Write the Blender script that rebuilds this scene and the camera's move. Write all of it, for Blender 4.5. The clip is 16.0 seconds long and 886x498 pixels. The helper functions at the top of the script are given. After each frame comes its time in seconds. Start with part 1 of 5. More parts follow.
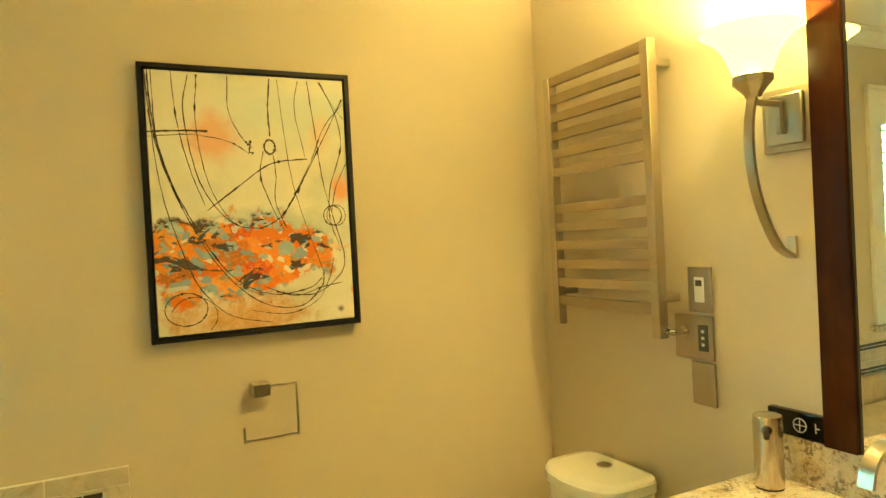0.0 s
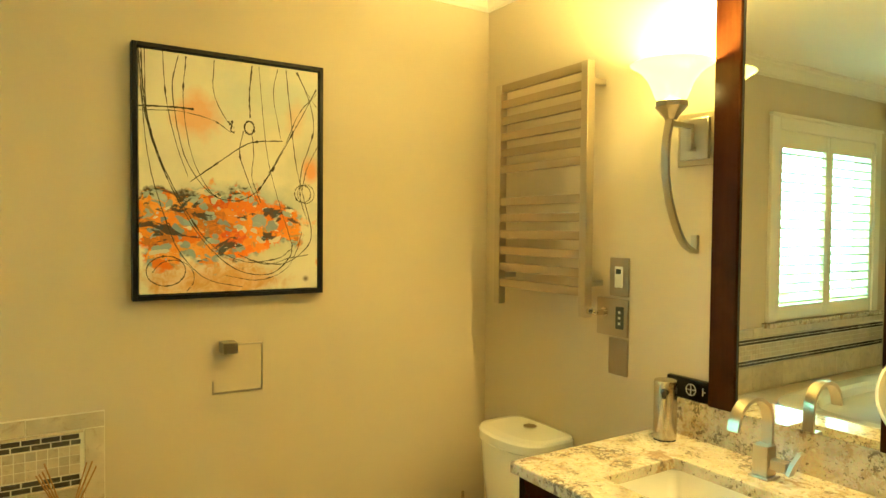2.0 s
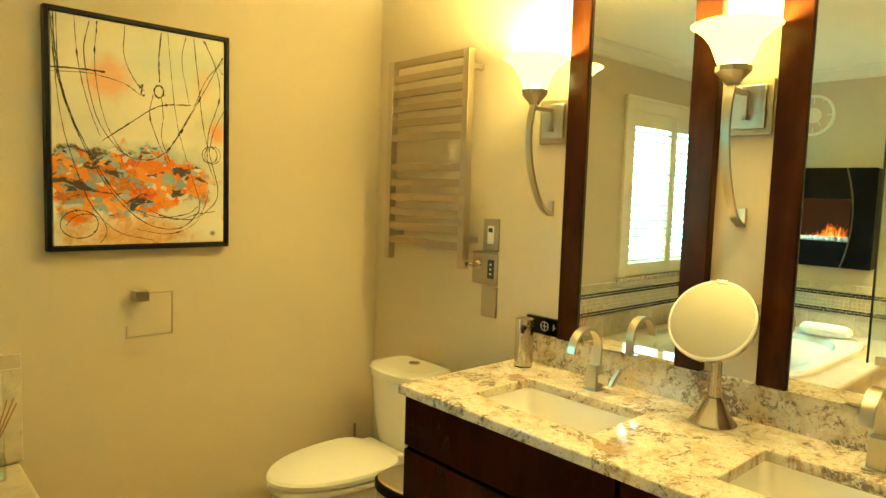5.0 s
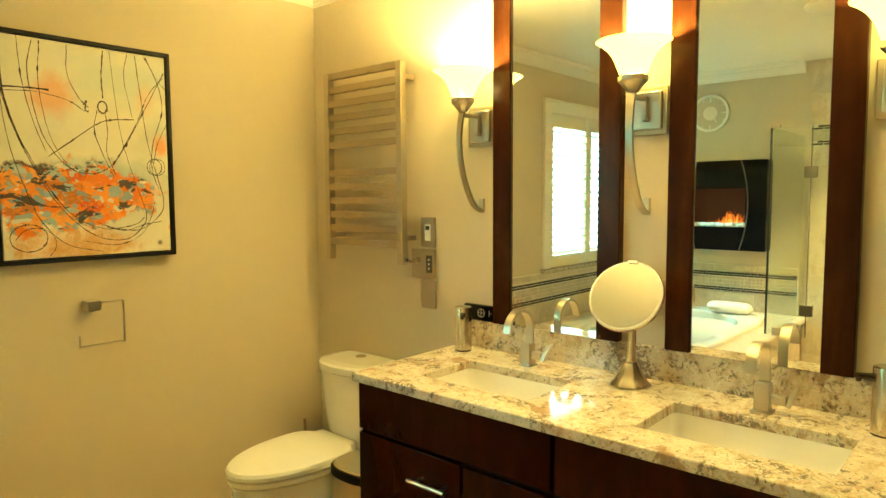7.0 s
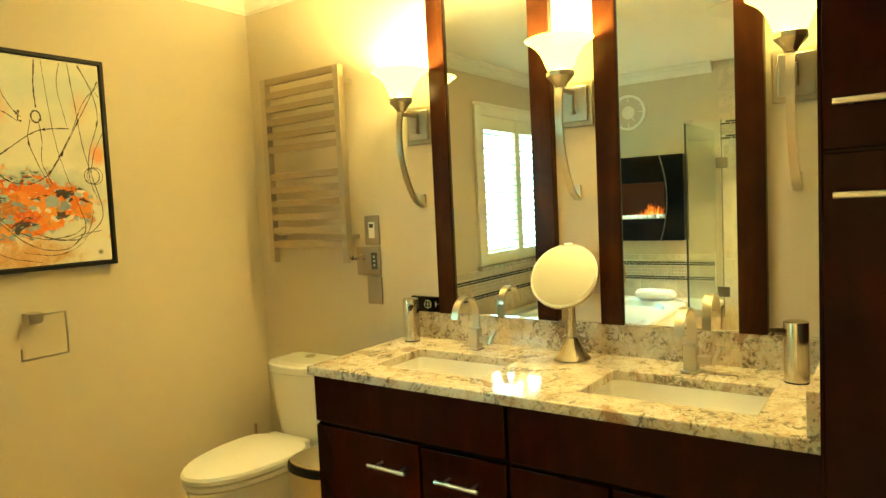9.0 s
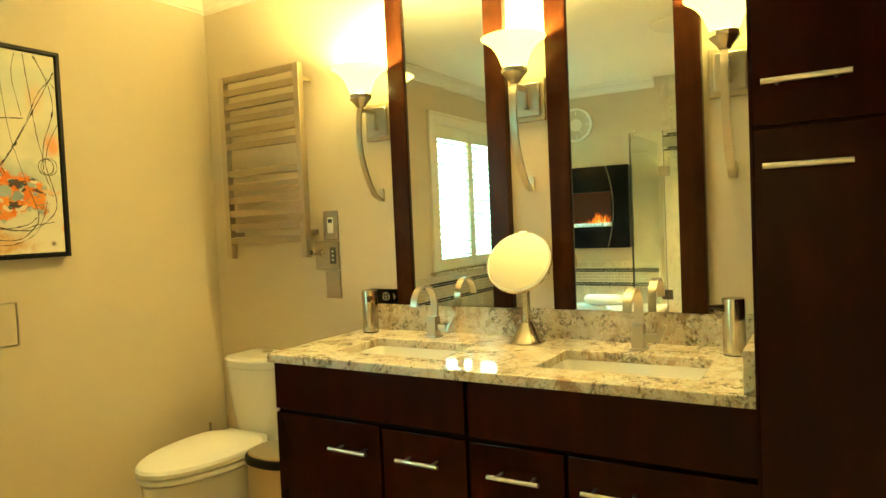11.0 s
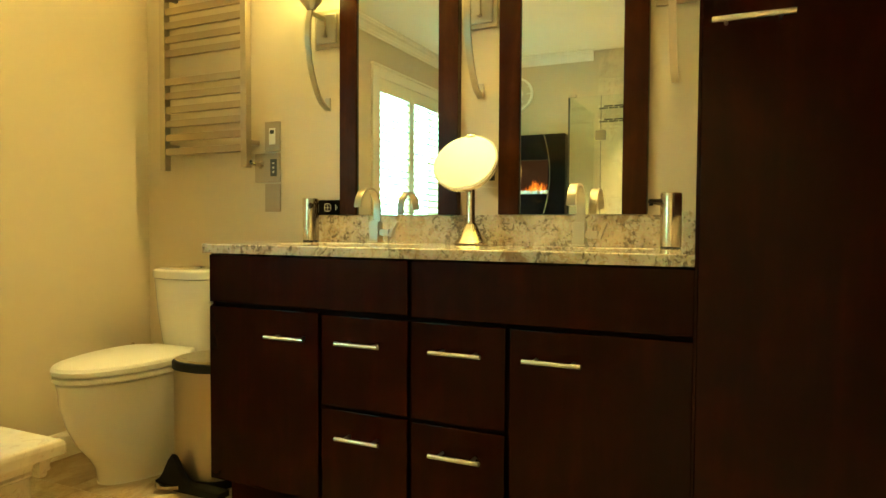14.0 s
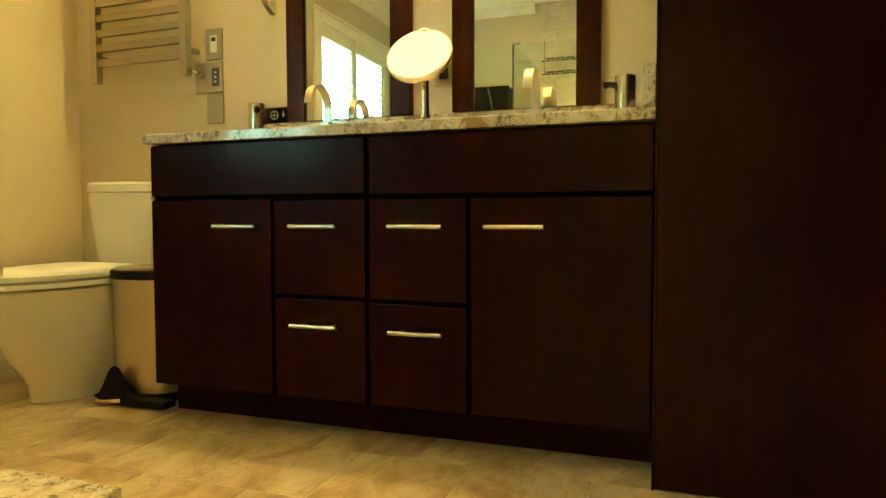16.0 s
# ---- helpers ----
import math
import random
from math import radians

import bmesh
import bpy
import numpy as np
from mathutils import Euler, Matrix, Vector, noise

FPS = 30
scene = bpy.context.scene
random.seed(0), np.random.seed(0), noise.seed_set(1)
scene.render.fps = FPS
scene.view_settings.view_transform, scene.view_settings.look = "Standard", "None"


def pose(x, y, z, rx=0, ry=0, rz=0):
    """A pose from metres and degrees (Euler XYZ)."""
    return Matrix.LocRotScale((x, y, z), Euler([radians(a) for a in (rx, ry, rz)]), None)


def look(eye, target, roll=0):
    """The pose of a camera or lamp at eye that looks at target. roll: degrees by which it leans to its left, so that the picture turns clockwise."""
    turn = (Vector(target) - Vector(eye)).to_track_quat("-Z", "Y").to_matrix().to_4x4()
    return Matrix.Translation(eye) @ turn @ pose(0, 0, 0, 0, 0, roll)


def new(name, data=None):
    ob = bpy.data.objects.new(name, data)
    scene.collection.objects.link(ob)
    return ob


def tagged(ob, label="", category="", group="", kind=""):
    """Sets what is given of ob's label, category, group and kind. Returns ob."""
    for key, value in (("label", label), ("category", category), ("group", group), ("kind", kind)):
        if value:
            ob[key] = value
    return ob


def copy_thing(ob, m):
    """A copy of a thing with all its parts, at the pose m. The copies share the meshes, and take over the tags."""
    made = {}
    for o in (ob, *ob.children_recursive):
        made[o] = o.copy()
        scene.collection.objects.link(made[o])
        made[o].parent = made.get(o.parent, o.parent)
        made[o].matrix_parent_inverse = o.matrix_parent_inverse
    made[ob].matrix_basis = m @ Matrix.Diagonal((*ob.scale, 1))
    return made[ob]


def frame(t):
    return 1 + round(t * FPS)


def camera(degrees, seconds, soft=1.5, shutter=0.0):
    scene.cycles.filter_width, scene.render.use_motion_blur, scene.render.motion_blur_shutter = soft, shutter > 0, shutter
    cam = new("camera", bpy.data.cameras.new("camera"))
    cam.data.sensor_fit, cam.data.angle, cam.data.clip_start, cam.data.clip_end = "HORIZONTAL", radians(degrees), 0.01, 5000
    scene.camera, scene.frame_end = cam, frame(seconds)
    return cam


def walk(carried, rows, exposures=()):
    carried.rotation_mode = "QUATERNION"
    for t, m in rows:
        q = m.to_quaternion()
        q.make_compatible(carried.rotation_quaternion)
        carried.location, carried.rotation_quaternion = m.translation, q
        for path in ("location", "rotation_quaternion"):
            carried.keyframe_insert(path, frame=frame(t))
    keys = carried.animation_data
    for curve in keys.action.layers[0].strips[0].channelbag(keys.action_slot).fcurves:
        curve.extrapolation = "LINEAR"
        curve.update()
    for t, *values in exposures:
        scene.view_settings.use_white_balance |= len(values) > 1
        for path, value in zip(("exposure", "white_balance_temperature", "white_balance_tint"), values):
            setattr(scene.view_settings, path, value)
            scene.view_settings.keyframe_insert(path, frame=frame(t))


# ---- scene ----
cam = camera(68.2, 16.0)
PATH = [
    (0, (0.036, 0.035, 1.505), (0.924, 1.827, 1.475), -3.0),
    (0.5, (-0.012, -0.008, 1.505), (0.928, 1.756, 1.472), -2.3),
    (1, (-0.055, -0.056, 1.503), (0.93, 1.685, 1.459), -1.5),
    (1.5, (-0.111, -0.101, 1.493), (0.919, 1.613, 1.441), -0.5),
    (2, (-0.157, -0.15, 1.481), (0.912, 1.539, 1.42), 0.5),
    (2.5, (-0.192, -0.196, 1.473), (0.923, 1.463, 1.391), 1.1),
    (3, (-0.22, -0.234, 1.476), (0.943, 1.389, 1.366), 1.6),
    (3.5, (-0.242, -0.277, 1.482), (0.964, 1.313, 1.35), 1.7),
    (4, (-0.278, -0.316, 1.488), (0.977, 1.234, 1.336), 1.9),
    (6.5, (-0.504, -0.485, 1.478), (0.958, 0.871, 1.316), 0.4),
    (7, (-0.542, -0.5, 1.476), (0.958, 0.813, 1.318), -0.3),
    (7.5, (-0.574, -0.511, 1.473), (0.964, 0.758, 1.317), -1.1),
    (8, (-0.603, -0.519, 1.461), (0.969, 0.707, 1.31), -1.9),
    (8.5, (-0.628, -0.523, 1.442), (0.975, 0.665, 1.298), -2.4),
    (9, (-0.654, -0.524, 1.421), (0.977, 0.626, 1.289), -2.7),
    (11.5, (-0.748, -0.539, 1.283), (0.986, 0.455, 1.214), -2.2),
    (12, (-0.753, -0.537, 1.243), (0.996, 0.43, 1.177), -1.8),
    (12.5, (-0.757, -0.531, 1.186), (1.007, 0.411, 1.123), -1.2),
    (13, (-0.762, -0.52, 1.121), (1.019, 0.388, 1.057), -0.6),
    (13.5, (-0.766, -0.507, 1.046), (1.033, 0.365, 0.98), -0.1),
    (14, (-0.767, -0.49, 0.964), (1.049, 0.346, 0.891), 0.3),
    (14.5, (-0.769, -0.471, 0.879), (1.063, 0.327, 0.801), 0.5),
    (15, (-0.77, -0.45, 0.799), (1.08, 0.306, 0.713), 0.5),
    (15.5, (-0.769, -0.438, 0.721), (1.098, 0.274, 0.627), 0.3),
    (16, (-0.768, -0.43, 0.64), (1.117, 0.232, 0.54), -0.2),
]
walk(cam, [(t, look(eye, target, roll)) for t, eye, target, roll in PATH],
     exposures=[(0.0, 0.74, 6500, 10), (16.0, 0.74, 6500, 10)])

# ---- plan, in metres ----
WALL_E, WALL_N, WALL_W, WALL_S = 1.445, 2.045, -2.02, -2.9
CEIL = 2.45
DECK = 0.572          # top of the tub deck
TOP = 0.898           # top of the granite counter
MIRROR_X = 1.42

# ---- world and light ----
world = bpy.data.worlds.new("world")
scene.world = world
world.use_nodes = True
sky = world.node_tree.nodes.new("ShaderNodeTexSky")
sky.sky_type, sky.sun_disc, sky.sun_elevation, sky.sun_rotation = "NISHITA", False, radians(40), radians(200)
world.node_tree.links.new(sky.outputs[0], world.node_tree.nodes["Background"].inputs[0])
world.node_tree.nodes["Background"].inputs[1].default_value = 0.1

LAMP_COLOUR = (1.0, 0.74, 0.26)
BULB_COLOUR = (1.0, 0.77, 0.25)
DAY_COLOUR = (0.30, 0.93, 1.0)
SCONCE_Y = (1.035, 0.378, -0.282)
SCONCE_X = 1.325
BULB_WATTS = 60.0
SHADE_GLOW = 3.0
DAY_GLOW = 1.9
DAY_WATTS = 200.0
CAN_WATTS = 36.0


def lamp(name, kind, place, watts, colour, size, aim=None):
    data = bpy.data.lights.new(name, kind)
    data.energy, data.color = watts, colour
    if kind == "POINT":
        data.shadow_soft_size = size
    elif kind == "SPOT":
        data.shadow_soft_size, data.spot_size, data.spot_blend = size, radians(120), 0.6
    elif kind == "AREA":
        data.shape, data.size = "SQUARE", size
    ob = new(name, data)
    ob.matrix_world = look(place, aim) if aim else pose(*place)
    return ob


for sy in SCONCE_Y:
    lamp("sconce_bulb", "POINT", (SCONCE_X, sy, 1.880), BULB_WATTS, BULB_COLOUR, 0.03)
lamp("window_daylight", "AREA", (-1.20, WALL_N + 1.15, 2.80), 1.15 * DAY_WATTS, DAY_COLOUR, 0.9, (-1.3, 1.1, 0.6))
lamp("window_daylight", "AREA", (-3.15, WALL_N + 1.25, 1.95), 0.85 * DAY_WATTS, DAY_COLOUR, 2.2, (1.15, 0.4, 0.90))
# The second can is assumed and unseen; the third is boosted as fill.
CANS = ((1.24, 0.84, 1.0, 120), (1.24, -0.09, 0.8, 120), (-1.55, -0.15, 5.8, 94))      # x, y, share of watts, cone
for cx, cy, share, cone in CANS:
    can = lamp("downlight_bulb", "SPOT", (cx, cy, CEIL - 0.02), share * CAN_WATTS, LAMP_COLOUR, 0.05, (cx, cy, 0))
    can.data.spot_size = radians(cone)


# ---- materials ----
def material(name, colour=(0.5, 0.5, 0.5), rough=0.5, metal=0.0, coat=0.0):
    m = bpy.data.materials.new(name)
    m.use_nodes = True
    b = m.node_tree.nodes["Principled BSDF"]
    b.inputs["Base Color"].default_value = (*colour, 1)
    b.inputs["Roughness"].default_value = rough
    b.inputs["Metallic"].default_value = metal
    b.inputs["Coat Weight"].default_value = coat
    b.inputs["Coat Roughness"].default_value = 0.12
    return m


class Net:
    """Short ways to wire a material's nodes."""

    def __init__(self, m):
        self.t, self.b = m.node_tree, m.node_tree.nodes["Principled BSDF"]
        self.where = self.t.nodes.new("ShaderNodeNewGeometry").outputs["Position"]
        self.rand = None

    def node(self, kind, **props):
        n = self.t.nodes.new(kind)
        for key, value in props.items():
            n.inputs[key].default_value = value
        return n

    def link(self, a, b):
        self.t.links.new(a, b)

    def scaled(self, s, shift=True):
        n = self.node("ShaderNodeMapping", Scale=s)
        self.link(self.where, n.inputs["Vector"])
        return n.outputs[0]

    def per_object(self, spread=7.0):
        """World place pushed by a random step for each object, so that pieces differ."""
        info = self.node("ShaderNodeObjectInfo")
        mul = self.t.nodes.new("ShaderNodeMath")
        mul.operation = "MULTIPLY"
        mul.inputs[1].default_value = spread
        self.link(info.outputs["Random"], mul.inputs[0])
        add = self.t.nodes.new("ShaderNodeVectorMath")
        self.link(self.where, add.inputs[0])
        self.link(mul.outputs[0], add.inputs[1])
        self.where, self.rand = add.outputs[0], info.outputs["Random"]

    def noise(self, scale, detail=4.0, rough=0.55, vec=None, distortion=0.0):
        n = self.node("ShaderNodeTexNoise", Scale=scale, Detail=detail, Roughness=rough, Distortion=distortion)
        self.link(vec or self.where, n.inputs["Vector"])
        return n.outputs["Fac"]

    def voronoi(self, scale, vec=None, out="Distance", feature="F1"):
        n = self.node("ShaderNodeTexVoronoi", Scale=scale)
        n.feature = feature
        self.link(vec or self.where, n.inputs["Vector"])
        return n.outputs[out]

    def ramp(self, fac, stops, sharp=False):
        n = self.t.nodes.new("ShaderNodeValToRGB")
        if sharp:
            n.color_ramp.interpolation = "CONSTANT"
        e = n.color_ramp.elements
        while len(e) < len(stops):
            e.new(0.5)
        for k, (at, c) in enumerate(stops):
            e[k].position = at
            e[k].color = (*c, 1) if isinstance(c, tuple) else (c, c, c, 1)
        self.link(fac, n.inputs[0])
        return n.outputs[0]

    def mix(self, fac, a, b, mode="MIX"):
        n = self.t.nodes.new("ShaderNodeMix")
        n.data_type, n.blend_type = "RGBA", mode
        for value, slot in ((fac, n.inputs[0]), (a, n.inputs[6]), (b, n.inputs[7])):
            if isinstance(value, (float, int)):
                slot.default_value = value
            elif isinstance(value, tuple):
                slot.default_value = (*value, 1)
            else:
                self.link(value, slot)
        return n.outputs[2]

    def math(self, op, a, b=0.0, c=0.0):
        n = self.t.nodes.new("ShaderNodeMath")
        n.operation = op
        for value, slot in zip((a, b, c), n.inputs):
            if isinstance(value, (float, int)):
                slot.default_value = value
            else:
                self.link(value, slot)
        return n.outputs[0]

    def bump(self, height, strength=0.2, distance=0.002):
        n = self.node("ShaderNodeBump", Strength=strength, Distance=distance)
        self.link(height, n.inputs["Height"])
        self.link(n.outputs[0], self.b.inputs["Normal"])

    def colour(self, out):
        self.link(out, self.b.inputs["Base Color"])

    def rough(self, fac, lo, hi):
        n = self.node("ShaderNodeMapRange")
        n.inputs[3].default_value, n.inputs[4].default_value = lo, hi
        self.link(fac, n.inputs[0])
        self.link(n.outputs[0], self.b.inputs["Roughness"])


def paint(name, colour, rough=0.6, mottle=0.06, orange_peel=0.08):
    m = material(name, colour, rough)
    n = Net(m)
    dark = tuple(c * (1 - mottle) for c in colour)
    n.colour(n.mix(n.noise(1.7, 3), dark, colour))
    n.bump(n.noise(260, 2), orange_peel, 0.0006)
    n.rough(n.noise(6, 3), rough - 0.06, rough + 0.06)
    return m


def brushed(name, colour, rough=0.3, along=(40, 40, 600)):
    """Satin metal: fine grain along one way, faint cloudy wear, no relief deep enough to break reflections."""
    m = material(name, colour, rough, 1.0)
    n = Net(m)
    line = n.noise(1.0, 2, vec=n.scaled(along))
    wear = n.noise(14, 3)
    n.colour(n.mix(n.math("MULTIPLY_ADD", line, 0.6, n.math("MULTIPLY", wear, 0.4)), tuple(c * 0.92 for c in colour), colour))
    n.rough(wear, rough - 0.04, rough + 0.06)
    n.b.inputs["Anisotropic"].default_value = 0.35
    return m


WALL = paint("wall_paint", (0.605, 0.515, 0.37), 0.5)
CEILING = paint("ceiling_paint", (0.90, 0.86, 0.73), 0.6, 0.03)
TRIM = paint("trim_paint", (0.82, 0.78, 0.68), 0.4, 0.03, 0.03)
SHUTTER = paint("shutter_paint", (0.81, 0.77, 0.62), 0.35, 0.02, 0.02)
NICKEL = brushed("brushed_nickel", (0.54, 0.48, 0.39), 0.30)
PLATE = brushed("brushed_plate", (0.44, 0.36, 0.265), 0.36)
HANDLE = brushed("bright_handle", (0.70, 0.695, 0.67), 0.30, (60, 1200, 60))
NICKEL_FLAT = brushed("brushed_nickel_flat", (0.52, 0.455, 0.36), 0.30, (60, 600, 60))
SATIN = brushed("satin_nickel", (0.47, 0.375, 0.255), 0.46, (60, 500, 60))
POST_STEEL = brushed("brushed_post", (0.55, 0.47, 0.355), 0.30, (500, 500, 10))
BIN_STEEL = brushed("satin_stainless_steel", (0.60, 0.52, 0.41), 0.36, (300, 300, 8))
STEEL = brushed("stainless_steel", (0.64, 0.57, 0.46), 0.20, (30, 30, 700))
CHROME = material("chrome", (0.72, 0.70, 0.66), 0.10, 1.0)
PORCELAIN = material("porcelain", (0.82, 0.80, 0.75), 0.12, 0.0, 0.5)
PLASTIC_WHITE = material("white_plastic", (0.78, 0.77, 0.72), 0.3)
RING_WHITE = material("frosted_ring", (0.66, 0.64, 0.57), 0.45)
BLACK_PLASTIC = material("black_plastic", (0.006, 0.006, 0.0065), 0.5)
BLACK_PLASTIC.node_tree.nodes["Principled BSDF"].inputs["Specular IOR Level"].default_value = 0.2
BLACK_GLOSS = material("black_gloss", (0.004, 0.005, 0.006), 0.08)
BLACK_GLOSS.node_tree.nodes["Principled BSDF"].inputs["Specular IOR Level"].default_value = 0.25
BLACK_FRAME = material("black_frame", (0.010, 0.010, 0.011), 0.38)
BLACK_FRAME.node_tree.nodes["Principled BSDF"].inputs["Specular IOR Level"].default_value = 0.2
GREY_SCREEN = material("grey_screen", (0.07, 0.08, 0.08), 0.2)
MIRROR = material("mirror", (0.95, 0.96, 0.93), 0.004, 1.0)
DARK_CHROME = material("dark_chrome", (0.07, 0.055, 0.045), 0.25, 1.0)
JET_DARK = material("dark_jet_metal", (0.05, 0.047, 0.043), 0.4, 0.6)
JET = material("jet_metal", (0.20, 0.19, 0.17), 0.35, 1.0)
MAKEUP_MIRROR = material("makeup_mirror", (0.60, 0.58, 0.53), 0.05, 1.0)
MIRROR_EDGE = material("mirror_edge", (0.015, 0.022, 0.02), 0.3)
RUBBER = material("rubber", (0.02, 0.02, 0.02), 0.7)
PALE_MARK = material("pale_mark", (0.55, 0.56, 0.54), 0.5)
GROUT = paint("grout", (0.60, 0.53, 0.42), 0.8, 0.1, 0.3)
GROUT_WHITE = paint("white_grout", (0.80, 0.76, 0.66), 0.8, 0.06, 0.2)
GROUT_LIGHT = paint("light_grout", (0.72, 0.66, 0.54), 0.8, 0.1, 0.3)


def make_wood(name="espresso_wood", k=(1, 1, 1)):
    """Dark stained cherry under a satin lacquer: soft blotches, faint straight grain."""
    m = material(name, (0.02, 0.004, 0.001), 0.3)
    m.node_tree.nodes["Principled BSDF"].inputs["Specular IOR Level"].default_value = 0.09
    n = Net(m)
    n.per_object(3.0)
    blotch = n.noise(7, 4, 0.6, n.scaled((1, 1, 0.7)), 0.4)
    grain = n.noise(1.0, 5, 0.6, n.scaled((16, 16, 1.2)), 0.4)
    fine = n.noise(1.0, 3, 0.6, n.scaled((380, 380, 7)))
    tone = n.math("MULTIPLY_ADD", grain, 0.45, n.math("MULTIPLY", blotch, 0.55))
    c = n.ramp(tone, [(at, tuple(a * v for a, v in zip(k, c))) for at, c in ((0.30, (0.009, 0.0008, 0.0003)), (0.5, (0.018, 0.0018, 0.0005)), (0.72, (0.038, 0.0046, 0.0011)))])
    n.colour(n.mix(n.math("MULTIPLY", fine, 0.30), c, (0.006, 0.0012, 0.0007)))
    n.rough(blotch, 0.17, 0.28)
    n.bump(fine, 0.04, 0.0003)
    return m


WOOD = make_wood()
WOOD_FRAME = make_wood("cherry_frame_wood", (1.8, 5.2, 5.4))
WOOD_DARK = material("cabinet_carcass", (0.004, 0.002, 0.0018), 0.9)
WOOD_DARK.node_tree.nodes["Principled BSDF"].inputs["Specular IOR Level"].default_value = 0.08


def make_granite():
    """Cream ground, gold-brown drifts, crisp grey-brown crystal clusters and a few rust veins."""
    m = material("granite", (0.6, 0.55, 0.45), 0.07)
    n = Net(m)
    c = n.ramp(n.noise(16, 6, 0.62, distortion=0.8), ((0.30, (0.38, 0.30, 0.20)), (0.46, (0.53, 0.46, 0.35)), (0.62, (0.60, 0.545, 0.445)), (0.80, (0.46, 0.40, 0.31))))
    grain = n.voronoi(190, out="Color")
    c = n.mix(0.14, c, grain, "SOFT_LIGHT")
    gold = n.ramp(n.noise(48, 5, 0.68, distortion=0.6), ((0.54, 0.0), (0.575, 1.0)))
    drift = n.ramp(n.noise(4.2, 3, 0.5), ((0.40, 0.15), (0.60, 1.0)))
    c = n.mix(n.math("MULTIPLY", n.math("MULTIPLY", gold, drift), 0.62), c, (0.36, 0.235, 0.11))
    rust = n.ramp(n.noise(5.5, 6, 0.68, n.scaled((1.0, 1.0, 0.6)), 0.3), ((0.585, 0.0), (0.615, 1.0)))
    c = n.mix(n.math("MULTIPLY", rust, 0.75), c, n.mix(n.noise(40, 4, 0.7), (0.17, 0.075, 0.030), (0.42, 0.27, 0.13)))
    where = n.ramp(n.noise(8.5, 5, 0.66, distortion=0.9), ((0.50, 0.0), (0.57, 1.0)))
    cluster = n.ramp(n.noise(62, 5, 0.74, distortion=0.5), ((0.485, 0.0), (0.525, 1.0)))
    c = n.mix(n.math("MULTIPLY", n.math("MULTIPLY", cluster, where), 0.85), c, n.mix(n.noise(60, 3), (0.20, 0.165, 0.125), (0.070, 0.050, 0.036)))
    fleck = n.ramp(n.noise(88, 4, 0.62, distortion=0.3), ((0.615, 0.0), (0.645, 1.0)))
    c = n.mix(n.math("MULTIPLY", fleck, 0.75), c, (0.075, 0.050, 0.036))
    pale = n.ramp(n.noise(55, 3, 0.6), ((0.66, 0.0), (0.70, 1.0)))
    c = n.mix(n.math("MULTIPLY", pale, 0.6), c, (0.76, 0.73, 0.65))
    n.colour(c)
    n.rough(n.noise(60, 3), 0.05, 0.11)
    return m


GRANITE = make_granite()


def make_stone(name, base, vein, scale=1.0, spread=7.0, rough=0.38):
    m = material(name, base, rough)
    n = Net(m)
    n.per_object(spread)
    cloud = n.noise(5.5 * scale, 6, 0.6, distortion=1.0)
    low = tuple(c * 0.80 for c in base)
    c = n.ramp(cloud, ((0.32, low), (0.55, base), (0.75, tuple(min(1, c * 1.12) for c in base))))
    crack = n.ramp(n.noise(11 * scale, 8, 0.7, distortion=2.2), ((0.57, 0.0), (0.63, 0.7), (0.68, 0.1)))
    c = n.mix(n.math("MULTIPLY", crack, 0.75), c, vein)
    pit = n.ramp(n.noise(95 * scale, 4, 0.65), ((0.62, 0.0), (0.68, 1.0)))
    c = n.mix(n.math("MULTIPLY", pit, 0.45), c, vein)
    tone = n.math("MULTIPLY_ADD", n.rand, 0.22, 0.88)
    c = n.mix(1.0, c, tone, "MULTIPLY")
    n.colour(c)
    n.rough(cloud, rough - 0.08, rough + 0.10)
    n.bump(n.math("SUBTRACT", cloud, pit), 0.12, 0.0015)
    return m




def make_travertine():
    """Honed travertine: gold and tan clouds drawn out along the bed, small brown pits and scratches."""
    m = material("travertine", (0.48, 0.37, 0.22), 0.34)
    n = Net(m)
    n.per_object(9.0)
    cloud = n.noise(1.0, 6, 0.62, n.scaled((4.0, 6.5, 4.0)), 1.3)
    c = n.ramp(cloud, ((0.30, (0.28, 0.175, 0.075)), (0.44, (0.43, 0.30, 0.15)), (0.56, (0.55, 0.43, 0.26)), (0.72, (0.62, 0.53, 0.37))))
    vein = n.ramp(n.noise(1.0, 8, 0.7, n.scaled((9, 15, 9)), 1.8), ((0.56, 0.0), (0.61, 0.8), (0.66, 0.0)))
    c = n.mix(n.math("MULTIPLY", vein, 0.7), c, (0.25, 0.145, 0.06))
    pit = n.ramp(n.noise(85, 4, 0.7), ((0.62, 0.0), (0.66, 1.0)))
    c = n.mix(n.math("MULTIPLY", pit, 0.5), c, (0.22, 0.135, 0.065))
    c = n.mix(1.0, c, n.math("MULTIPLY_ADD", n.rand, 0.20, 0.88), "MULTIPLY")
    n.colour(c)
    n.rough(cloud, 0.26, 0.44)
    n.bump(n.math("SUBTRACT", cloud, pit), 0.12, 0.0015)
    return m


